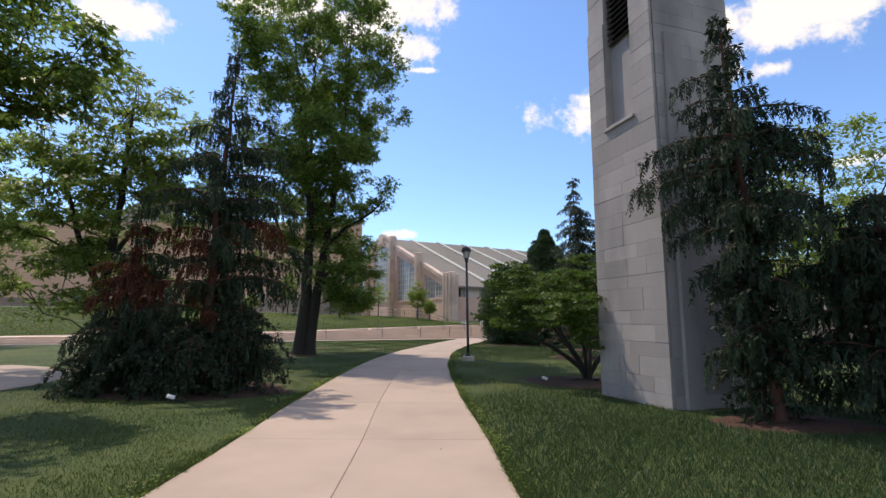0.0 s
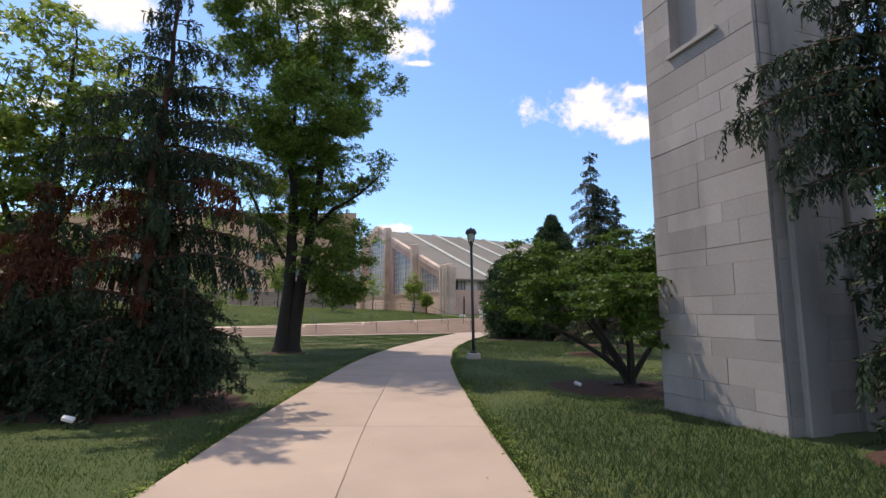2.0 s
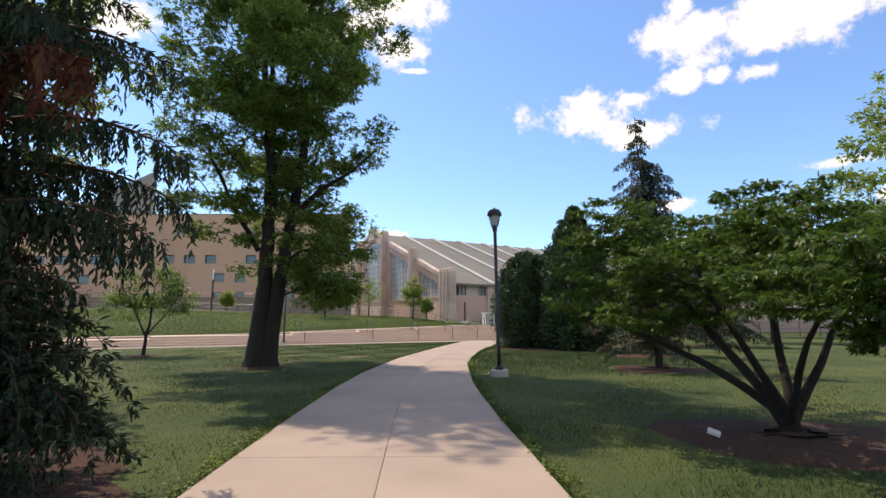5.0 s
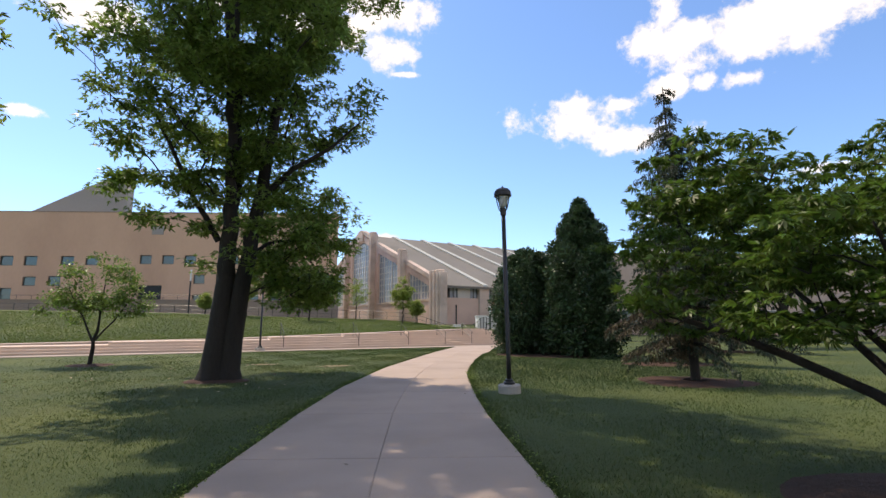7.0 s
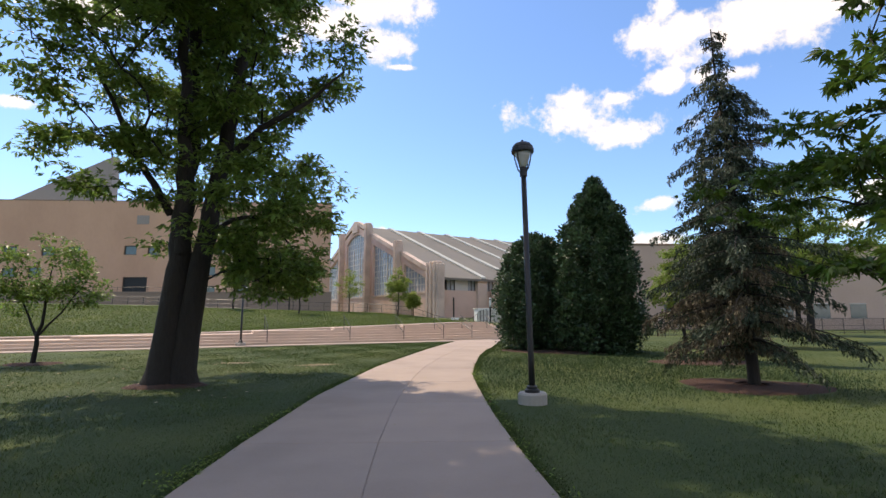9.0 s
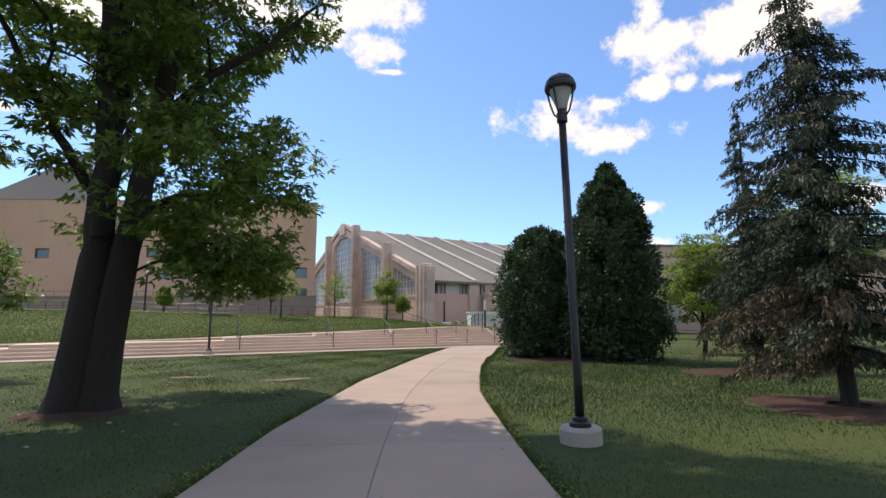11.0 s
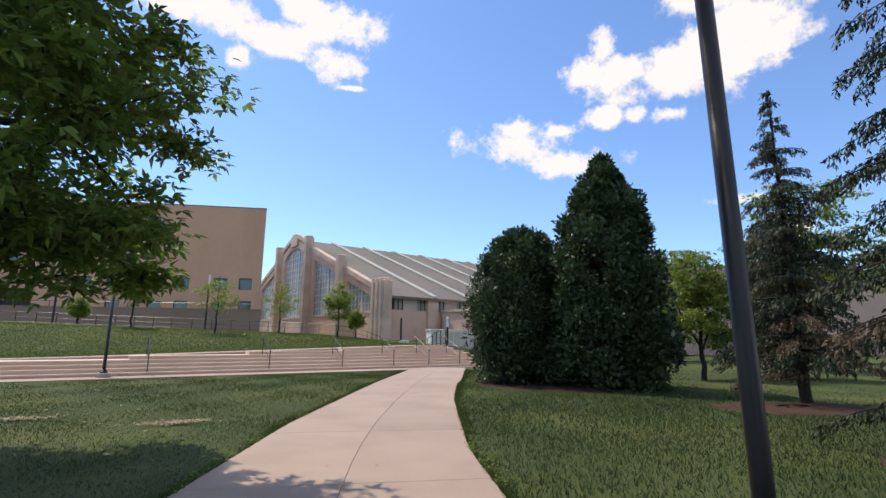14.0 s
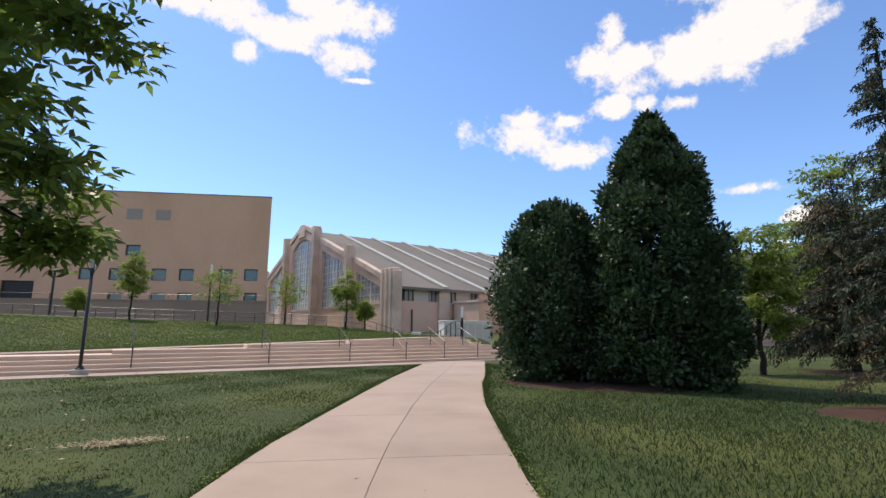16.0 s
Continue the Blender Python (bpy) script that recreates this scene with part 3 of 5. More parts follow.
def grow(leaders, targets, tip=0.012, r_base=None, power=2.4, seed=0, upness=0.9):
    """Limbs from the leaders to the targets, each joined to the nearest limb below it. Leaders: lists of (x, y, z, radius)."""
    lr = np.random.default_rng(seed)
    pos, par, rad = [], [], []
    chains = []
    for ld in leaders:
        ld = np.array(ld, float)
        n = max(3, int(np.linalg.norm(np.diff(ld[:, :3], axis=0), axis=1).sum() / 0.4))
        s = np.linspace(0, len(ld) - 1, n)
        pts = np.stack([np.interp(s, np.arange(len(ld)), ld[:, i]) for i in range(4)], 1)
        for i in range(2, n - 1):
            if pts[i, 2] > 3.0 or pts[0, 3] < 0.2:
                pts[i, :2] += lr.normal(0, 0.03, 2)
        first = len(pos)
        for i, p in enumerate(pts):
            pos.append(p[:3])
            par.append(len(pos) - 2 if i else -1)
            rad.append(p[3])
        chains.append(list(range(first, len(pos))))
    fixed = len(pos)
    lead_pts = np.array(pos)
    order = np.argsort([np.min(np.linalg.norm(lead_pts - t, axis=1)) for t in targets])
    for ti in order:
        t = np.array(targets[ti])
        p = np.array(pos)
        d = np.linalg.norm(p - t, axis=1) + upness * np.maximum(0, p[:, 2] - t[2] + 0.35 * np.linalg.norm(p[:, :2] - t[:2], axis=1))
        j = int(np.argmin(d))
        dist = np.linalg.norm(p[j] - t)
        if dist < 0.25:
            continue
        n = max(3, int(dist / 0.4) + 1)
        pts = bend(p[j], t, n, lift=0.1 * dist)
        pts[1:-1] += lr.normal(0, 0.035 * dist / n ** 0.5, (n - 2, 3))
        ch = [j]
        for q in pts[1:]:
            pos.append(q)
            par.append(ch[-1])
            rad.append(0)
            ch.append(len(pos) - 1)
        chains.append(ch)
    acc = np.zeros(len(pos))
    kids = np.zeros(len(pos), int)
    for i, q in enumerate(par):
        if q >= 0:
            kids[q] += 1
    for i in range(len(pos) - 1, -1, -1):
        if kids[i] == 0:
            acc[i] = tip ** power
        if par[i] >= 0:
            acc[par[i]] += acc[i]
    rr = acc ** (1 / power)
    tubes = []
    for k, ch in enumerate(chains):
        own = [max(rad[i], 0.0) if i < fixed and k < len(leaders) else rr[i] for i in ch]
        if k >= len(leaders):
            own[0] = min(own[1] * 1.15, own[0])
        tubes.append(tube([pos[i] for i in ch], own, 10 if k < len(leaders) else 5))
    return join_tubes(tubes), np.array(pos[fixed:])


def clump_leaves(centres, per, spread, length, seed, flat=0.55, droop=0.25, width=0.55, lobes=1):
    lr = np.random.default_rng(seed)
    c = np.repeat(centres, per, 0)
    n = len(c)
    off = lr.normal(0, 1, (n, 3))
    off = unit(off) * (lr.random((n, 1)) ** 0.5)
    off[:, 2] *= flat
    sp = np.broadcast_to(spread, len(centres))
    c = c + off * np.repeat(sp, per)[:, None]
    ax = off * np.array([1, 1, 0.3]) + lr.normal(0, 0.45, (n, 3))
    ax[:, 2] -= droop
    nr = lr.normal(0, 0.45, (n, 3)) + np.array([0, 0, 1.0])
    ln = length * lr.uniform(0.65, 1.25, n)
    return lobed_leaves(c, ax, nr, ln, width, lobes) if lobes > 1 else leaves(c, ax, nr, ln, ln * width)


def in_lobes(lobes, n, seed, shell=0.35):
    """Points in a union of ellipsoids (cx, cy, cz, rx, ry, rz), more of them outside than inside."""
    lr = np.random.default_rng(seed)
    vol = np.array([l[3] * l[4] * l[5] for l in lobes]) ** 0.8
    pick = lr.choice(len(lobes), n, p=vol / vol.sum())
    d = unit(lr.normal(0, 1, (n, 3))) * (shell + (1 - shell) * lr.random((n, 1)) ** 0.6)
    L = np.array(lobes)[pick]
    return L[:, :3] + d * L[:, 3:]


def broadleaf(name, x, y, label, leaders, lobes, clumps, per, spread, leaf, bark, mat, seed, tip=0.012, flat=0.55, droop=0.25, width=0.55, group="", category="tree", upness=0.9, min_z=0.0, lobes_of_leaf=1, shell=0.35):
    e = tree_thing(name, x, y, label, category, group)
    t = in_lobes(lobes, clumps, seed, shell)
    t = t[t[:, 2] > min_z]
    (v, f), nodes = grow(leaders, t, tip, seed=seed, upness=upness)
    mesh_part("trunk", np_mesh("trunk", v, f, bark), e, smooth=True)
    lr = np.random.default_rng(seed + 1)
    extra = nodes[lr.random(len(nodes)) < 0.25]
    extra = extra[np.min(np.linalg.norm(extra[:, None, :] - t[None, ::4], axis=2), axis=1) < spread * 2.5] if len(extra) else extra
    c = np.vstack([t, extra]) if len(extra) else t
    v, f = clump_leaves(c, per, spread * lr.uniform(0.6, 1.25, len(c)), leaf, seed + 2, flat, droop, width, lobes_of_leaf)
    mesh_part("crown", np_mesh("crown", v, f, mat), e)
    return e


def conifer(name, x, y, label, H, R, seed, mat, bark, levels, arms, hang=(0.25, 0.7), spray=(0.075, 0.03), step=0.11, low=0.25, sag=0.35, power=0.85, lift=0.12,
            dead=None, dead_share=None, gaps=0.12, lean=(0, 0), trunk_r=0.12, strands=2, spacing=0.045, ragged=0.25, side_twigs=True, group="", skirt=None):
    """A conifer with drooping arms hung with sprays."""
    e = tree_thing(name, x, y, label, "tree", group)
    lr = np.random.default_rng(seed)
    zs = np.linspace(0, H, 14)
    tr = np.stack([lean[0] * (zs / H) ** 1.3, lean[1] * (zs / H) ** 1.3, zs], 1)
    tr[1:-1, :2] += lr.normal(0, 0.02, (12, 2))
    tubes = [tube(tr, np.linspace(trunk_r, 0.012, 14), 8)]
    P, A, N, D = [], [], [], []
    for k in range(levels):
        u = (k + lr.random() * 0.8) / levels
        z = low + (H - low) * u ** 0.95
        c = np.array([np.interp(z, tr[:, 2], tr[:, 0]), np.interp(z, tr[:, 2], tr[:, 1]), z])
        reach = R * max(0.05, 1 - z / H) ** power
        if skirt:
            reach *= float(np.interp(z, [low, low + skirt[0]], [skirt[1], 1.0]))
        for a in range(arms if u < 0.85 else max(3, arms - 2)):
            if lr.random() < gaps:
                continue
            th = lr.random() * 2 * math.pi
            L = max(0.14, reach * lr.uniform(1 - ragged * 1.6, 1 + ragged))
            end = c + np.array([math.cos(th) * L, math.sin(th) * L, 0.0])
            n = max(4, int(L / step))
            arm = bend(c, end, n, sag=sag * L, lift=lift * L)
            arm[:, 2] = np.maximum(arm[:, 2], 0.08)
            tubes.append(tube(arm, np.linspace(min(0.035, 0.014 + 0.008 * L), 0.004, n), 4))
            is_dead = bool(dead_share and lr.random() < dead_share(arm[n // 2], th))
            out = np.array([math.cos(th), math.sin(th), 0])
            cross = np.array([-out[1], out[0], 0])
            for i in range(1, n):
                f = i / (n - 1)
                for s in range(strands):
                    w = (lr.random() - 0.5) * 2 * min(0.32, 0.28 * L) * (1 - 0.6 * f) if side_twigs else 0
                    st = arm[i] + cross * w + np.array([0, 0, -abs(w) * 0.25]) + lr.normal(0, 0.02, 3)
                    hl = lr.uniform(*hang) * (0.55 + 0.45 * min(1, L))
                    hl = min(hl, max(0.1, st[2] - 0.05))
                    m = max(2, int(hl / spacing))
                    t = np.arange(m) / m
                    drift = out * (1 - np.exp(-2 * t))[:, None] * hl * 0.25 + cross * (np.sign(w) * 0.12 * hl * t)[:, None]
                    p = st + drift
                    p[:, 2] -= hl * t ** 1.15
                    p += lr.normal(0, 0.012, (m, 3))
                    P.append(p)
                    ax = lr.normal(0, 0.45, (m, 3)) + out * 0.35 + np.array([0, 0, -1.0])
                    A.append(ax)
                    N.append(lr.normal(0, 1, (m, 3)))
                    D.append(np.full(m, is_dead))
    P, A, N, D = np.vstack(P), np.vstack(A), np.vstack(N), np.concatenate(D)
    ln = spray[0] * lr.uniform(0.7, 1.4, len(P))
    v, f = join_tubes(tubes)
    mesh_part("trunk", np_mesh("trunk", v, f, bark), e, smooth=True)
    for flag, mt, nm, lb in ((False, mat, "crown", ""), (True, dead, "dead_foliage", "reddish brown dead sprays")):
        sel = D == flag
        if sel.any():
            v, f = leaves(P[sel], A[sel], N[sel], ln[sel], ln[sel] * spray[1] / spray[0])
            mesh_part(nm, np_mesh(nm, v, f, mt), e, lb)
    return e


def mulch(x, y, rx, ry, seed, label="dark red-brown bark mulch round a trunk"):
    lr = np.random.default_rng(seed)
    bm = bmesh.new()
    n, rings = 26, 5
    z0 = ground_at(x, y)
    c = bm.verts.new((0, 0, 0.05))
    prev = None
    wob = 1 + 0.09 * np.sin(np.arange(n) * 2 * math.pi / n * 3 + seed) + lr.normal(0, 0.03, n)
    for k in range(1, rings + 1):
        u = k / rings
        ring = []
        for i in range(n):
            a = i * 2 * math.pi / n
            px, py = rx * u * wob[i] * math.cos(a), ry * u * wob[i] * math.sin(a)
            ring.append(bm.verts.new((px, py, ground_at(x + px, y + py) - z0 + 0.05 * (1 - u ** 3) + (lr.random() * 0.02 if k < rings else -0.01))))
        for i in range(n):
            j = (i + 1) % n
            if prev:
                bm.faces.new((prev[i], prev[j], ring[j], ring[i]))
            else:
                bm.faces.new((c, ring[i], ring[j]))
        prev = ring
    ob = part("mulch_bed", bm, M_MULCH, None, smooth=True)
    ob.matrix_world = pose(x, y, z0)
    tagged(ob, label, "mulch")
    MULCH.append((x, y, rx, ry))


MULCH = []
mulch(4.0, 13.7, 1.9, 1.5, 1, "dark bark mulch under the spreading small tree")
mulch(6.9, 24.0, 1.7, 1.5, 2, "dark red-brown bark mulch round the spruce")
mulch(-5.7, 11.7, 2.2, 1.9, 3, "dark bark mulch under the weeping evergreens")
mulch(5.6, 8.0, 1.3, 0.9, 4, "dark bark mulch at the tower's foot")
mulch(-14.4, 30.4, 0.9, 0.8, 5)
mulch(6.3, 36.3, 3.4, 2.4, 6, "red-brown bark mulch under the evergreen pair")
mulch(9.2, 29.9, 2.0, 1.2, 7)
mulch(17.4, 38.8, 1.6, 1.4, 8)
mulch(-7.0, 24.8, 0.95, 0.8, 9, "bare brown soil round the tall tree's foot")

# tall tree with twin stems beside the path
broadleaf("shade_tree", -7.0, 24.9, "tall leafy shade tree with dark twin trunks on the lawn",
          [[(-0.2, 0, -0.1, 0.52), (-0.17, 0, 0.3, 0.40), (-0.12, 0, 1.2, 0.33), (0.0, 0, 3.0, 0.27), (0.05, 0, 5.2, 0.22), (-0.1, 0.2, 9, 0.16), (-0.8, 0.3, 13, 0.11), (-1.4, 0.2, 18, 0.04)],
           [(0.24, 0.05, -0.1, 0.44), (0.22, 0.05, 0.3, 0.345), (0.3, 0.05, 1.2, 0.29), (0.52, 0, 3.0, 0.24), (0.85, 0, 5.2, 0.20), (1.25, 0, 8.5, 0.15), (1.7, -0.2, 13, 0.09), (2.0, -0.2, 19, 0.03)],
           [(0.1, -0.1, 3.2, 0.19), (0.15, -0.4, 5.5, 0.16), (0.1, -0.8, 9, 0.11), (0.2, -1.0, 14, 0.04)],
           [(0.75, 0, 5.4, 0.11), (1.9, -0.1, 6.5, 0.085), (3.1, -0.2, 7.2, 0.05), (4.0, -0.3, 8.0, 0.025)],
           [(-0.3, 0, 4.2, 0.1), (-1.2, -0.3, 5.8, 0.07), (-2.2, -0.5, 8.0, 0.04)],
           [(0.45, 0.2, 3.6, 0.08), (0.9, 1.2, 4.4, 0.06), (1.4, 2.2, 4.6, 0.04), (1.8, 3.0, 4.0, 0.018)],
           [(-0.2, 0.2, 4.6, 0.1), (-0.6, 2.0, 6.4, 0.07), (-0.8, 3.8, 8.0, 0.04)]],
          [(-1.7, 0, 8.5, 2.8, 3.0, 2.2), (-1.3, 0, 12.5, 3.8, 4.0, 3.0), (0, 0, 17, 5.0, 4.5, 4.0), (2.1, -0.2, 9.0, 2.4, 2.8, 2.2), (2.2, 0.2, 13, 2.7, 3.4, 2.8), (1.9, -0.5, 4.6, 1.9, 1.5, 1.7),
           (2.2, -0.4, 3.0, 1.5, 1.2, 0.8), (-2.0, -0.4, 5.4, 1.9, 1.6, 1.0), (0.2, 0, 8, 2.5, 2.4, 3.0), (-0.8, -0.8, 3.9, 1.0, 0.9, 0.7), (1.5, 2.3, 3.5, 1.5, 1.7, 1.6), (0.7, 2.8, 7.4, 2.0, 2.3, 2.2),
           (2.0, 2.5, 2.9, 1.0, 1.0, 0.7), (1.9, 2.2, 5.6, 1.4, 1.5, 1.8), (2.7, 2.5, 2.9, 0.8, 0.8, 0.6), (-1.5, 3.2, 7.5, 2.4, 2.4, 2.0), (-1.5, -3.0, 8.8, 2.2, 2.1, 1.9), (1.5, -3.0, 9.5, 2.4, 2.2, 2.2), (-1.2, 3.2, 4.6, 1.8, 1.6, 1.1), (2.1, 0.5, 3.1, 1.4, 1.2, 0.8), (2.3, 0.2, 3.5, 1.1, 1.3, 0.9), (2.4, 0.8, 2.8, 1.1, 1.3, 0.5), (2.6, 1.9, 3.9, 1.0, 1.2, 0.9), (2.4, 1.8, 5.4, 1.1, 1.2, 0.9), (2.4, 1.6, 2.5, 1.1, 1.1, 0.5), (-3.0, 0.0, 5.8, 1.4, 1.2, 0.7), (2.0, -0.6, 6.4, 1.4, 1.4, 1.0), (0.3, -0.5, 15.5, 4.6, 4.3, 3.4), (0.2, 0.0, 11.5, 3.6, 3.5, 2.2)],
          860, 42, 0.58, 0.21, M_BARK, M_LEAF, 21, tip=0.011, flat=0.55, width=0.34, min_z=1.7, lobes_of_leaf=3, shell=0.45)
# leafy tree beyond the weeping evergreens
broadleaf("maple_tree", -11.75, 16.7, "leafy green maple with a dark trunk",
          [[(0, 0, -0.1, 0.27), (0, 0, 0.9, 0.21), (0.1, 0, 3.3, 0.16), (0.35, 0, 6.6, 0.10), (0.5, 0, 9.8, 0.03)], [(0.0, 0, 2.5, 0.12), (-1.2, 0, 5, 0.08), (-2.1, 0, 7.8, 0.03)], [(0.1, 0, 3.2, 0.09), (1.3, -0.2, 5.6, 0.06), (2.4, -0.2, 7.0, 0.02)]],
          [(0.4, 0, 8.6, 2.9, 2.6, 2.1), (0, 0, 5.4, 3.4, 3.0, 2.1), (-3.2, 0, 5.8, 2.9, 2.5, 2.4), (-0.4, 0, 2.9, 2.4, 2.4, 1.3), (1.8, 0, 7.0, 2.0, 2.0, 1.3)],
          270, 36, 0.58, 0.21, M_BARK, M_LEAF_LIGHT, 31, flat=0.5, width=0.36, min_z=1.4, lobes_of_leaf=3, shell=0.45)
broadleaf("maple_tree", -9.5, 9.2, "leafy dark green maple overhanging the lawn",
          [[(0, 0, -0.1, 0.26), (0.0, 0, 2, 0.2), (-0.2, 0.1, 5, 0.14), (-0.4, 0.3, 8.5, 0.04)]],
          [(-0.6, 0.4, 7.6, 2.6, 2.6, 1.7), (-2.6, 0, 7, 2.8, 3, 2.2), (-1.6, -2, 5.5, 2.6, 2.5, 1.8), (0.7, 0.4, 6.9, 1.5, 1.6, 1.0)],
          210, 50, 0.5, 0.2, M_BARK, M_LEAF, 41, flat=0.5, width=0.34, min_z=2.5, lobes_of_leaf=3)
# small spreading tree beside the tower
broadleaf("dogwood_tree", 4.05, 13.9, "small spreading tree with layered leaves and crooked stems",
          [[(0, 0, -0.05, 0.10), (-0.05, 0.1, 0.3, 0.075), (-0.6, 0.3, 0.75, 0.055), (-1.5, 0.7, 1.3, 0.04), (-2.6, 1.1, 1.7, 0.02)],
           [(0.05, 0, -0.05, 0.10), (0.1, 0.05, 0.5, 0.07), (0.25, 0.4, 1.3, 0.05), (0.3, 0.8, 2.3, 0.03), (0.3, 1.0, 3.3, 0.015)],
           [(0.02, 0.02, 0.1, 0.08), (-0.25, -0.1, 0.7, 0.055), (-0.8, -0.2, 1.5, 0.04), (-1.3, -0.3, 2.3, 0.015)],
           [(0.03, 0.02, 0.1, 0.08), (0.5, 0.1, 0.8, 0.055), (1.1, 0.3, 1.5, 0.04), (1.7, 0.4, 2.1, 0.015)],
           [(0.0, 0.03, 0.2, 0.07), (-0.2, 0.6, 0.8, 0.05), (-0.5, 1.2, 1.6, 0.035), (-0.8, 1.8, 2.4, 0.015)],
           [(0.0, 0.0, 0.15, 0.06), (-0.2, -0.6, 0.9, 0.045), (-0.6, -1.6, 1.7, 0.02)],
           [(0.0, 0.0, 0.15, 0.06), (-0.4, 0.2, 0.9, 0.045), (-0.9, 0.6, 1.7, 0.03), (-1.3, 0.9, 2.6, 0.012)]],
          [(-0.6, 0.2, 2.3, 2.5, 1.8, 0.55), (-0.3, 0.6, 2.9, 2.2, 1.8, 0.35), (-1.8, 0.3, 1.75, 1.3, 1.6, 0.4), (0.9, 0.0, 2.1, 1.3, 1.6, 0.45), (1.2, 0.8, 2.9, 1.6, 1.5, 0.4), (-0.85, -2.0, 1.9, 1.0, 1.1, 0.5),
           (-0.5, 1.5, 3.0, 1.8, 1.5, 0.3), (-0.65, -2.75, 1.35, 0.42, 0.75, 0.35), (-1.4, 2.2, 2.6, 1.3, 1.4, 0.4), (0.4, 2.6, 2.9, 1.6, 1.4, 0.4), (0.3, 0.4, 3.45, 0.9, 0.9, 0.22), (-0.95, -2.5, 2.15, 0.55, 0.8, 0.4), (-0.9, -2.6, 1.7, 0.5, 0.8, 0.35), (-2.1, 0.7, 3.0, 0.8, 1.0, 0.45)],
          640, 26, 0.25, 0.095, M_BARK, M_LEAF_DOG, 51, tip=0.0045, flat=0.2, droop=0.3, width=0.24, min_z=1.0, lobes_of_leaf=5)


def weeping_tree(name, x, y, label, profile, levels, arms, seed, lean=(0, 0), trunk_r=0.1, hang=(0.16, 0.5), lift=0.1, tip_drop=0.16, dead_share=None, named_arms=(), fan=0.36, share=0.8, top_cover=2, crowd=0.95):
    """A weeping evergreen: arms with flat side twigs, and tassels that hang from both. profile: (z, reach); named_arms: (z, bearing, length)."""
    e = tree_thing(name, x, y, label, "tree" if profile[-1][0] > 3.2 else "shrub")
    lr = np.random.default_rng(seed)
    H = profile[-1][0]
    pz, pr = [q[0] for q in profile], [q[1] for q in profile]
    zs = np.linspace(-0.05, H, 16)
    tr = np.stack([lean[0] * np.clip(zs / H, 0, 1) ** 1.1, lean[1] * np.clip(zs / H, 0, 1) ** 1.1, zs], 1)
    tr[1:-1, :2] += lr.normal(0, 0.025, (14, 2))
    tubes = [tube(tr, np.interp(zs, [0, 0.3, H], [trunk_r * 1.35, trunk_r, 0.012]), 8)]
    todo = [(z, radians(b), L) for z, b, L in named_arms]
    for k in range(levels):
        z = pz[0] + (H - pz[0]) * ((k + lr.random()) / levels) ** crowd
        for a in range(arms):
            todo.append((z + lr.normal(0, 0.06), k * 2.4 + a * 2 * math.pi / arms + lr.normal(0, 0.4), float(np.interp(z, pz, pr)) * lr.uniform(0.5, 1.08)))
    site, reach_out, drop, dead, cover, cover_ax, cover_dead = [], [], [], [], [], [], []
    for z, th, L in todo:
        L = max(L, 0.1)
        c = np.array([np.interp(z, zs, tr[:, 0]), np.interp(z, zs, tr[:, 1]), z])
        out = np.array([math.cos(th), math.sin(th), 0.0])
        cross = np.array([-out[1], out[0], 0.0])
        n = max(4, int(L / 0.075))
        u = np.linspace(0, 1, n)
        arm = c + out * (u * L)[:, None] + cross * (lr.normal(0, 0.07) * L * u ** 2)[:, None]
        arm[:, 2] += lift * L * np.sin(u * 2.6) - tip_drop * L * u ** 3
        arm[:, 2] = np.maximum(arm[:, 2], 0.1)
        tubes.append(tube(arm, np.linspace(min(0.04, 0.014 + 0.012 * L), 0.004, n), 4))
        is_dead = bool(dead_share and lr.random() < dead_share(arm[n // 2], th))
        pts = [arm[1:]]
        for i in range(1, n):
            s = 1 if i % 2 else -1
            tl = fan * min(1.0, L) ** 0.6 * (1 - 0.72 * u[i]) * lr.uniform(0.5, 1.15)
            m = max(2, int(tl / 0.06))
            w = np.linspace(0, 1, m + 1)[1:, None]
            pts.append(arm[i] + (cross * s * 0.85 + out * 0.5) * tl * w - np.array([0, 0, 0.22]) * tl * w ** 2)
        q = np.vstack(pts)
        for _ in range(top_cover):
            cover.append(q + lr.normal(0, 0.012, q.shape))
            cover_ax.append(out * 0.9 + lr.normal(0, 0.45, q.shape) - np.array([0, 0, 0.25]))
            cover_dead.append(np.full(len(q), is_dead))
        q = q[lr.random(len(q)) < share]
        site.append(q)
        reach_out.append(np.repeat(out[None], len(q), 0))
        drop.append(lr.uniform(hang[0], hang[1], len(q)) * lr.uniform(0.55, 1.0) * (0.5 + 0.5 * min(1, L)))
        dead.append(np.full(len(q), is_dead))
    site, reach_out, drop, dead = np.vstack(site), np.vstack(reach_out), np.concatenate(drop), np.concatenate(dead)
    drop = np.minimum(drop, np.maximum(site[:, 2] - 0.06, 0.05))
    m = 6
    S = len(site)
    t = np.tile(np.arange(m) / m, S)
    d = np.repeat(drop, m)
    swing = np.repeat(lr.normal(0, 0.1, (S, 3)), m, 0)
    P = np.repeat(site, m, 0) + swing * (d * t)[:, None] + np.repeat(reach_out, m, 0) * (0.12 * d * np.sin(t * 2.2))[:, None]
    P[:, 2] -= d * t
    sideways = unit(np.repeat(lr.normal(0, 1, (S, 3)) * np.array([1, 1, 0.1]), m, 0))
    A = np.vstack([sideways * 0.4, sideways * -0.4]) + np.array([0, 0, -1.0]) + lr.normal(0, 0.18, (2 * len(P), 3))
    N = np.vstack([np.cross(sideways, np.array([0, 0, 1.0]))] * 2) + lr.normal(0, 0.35, (2 * len(P), 3))
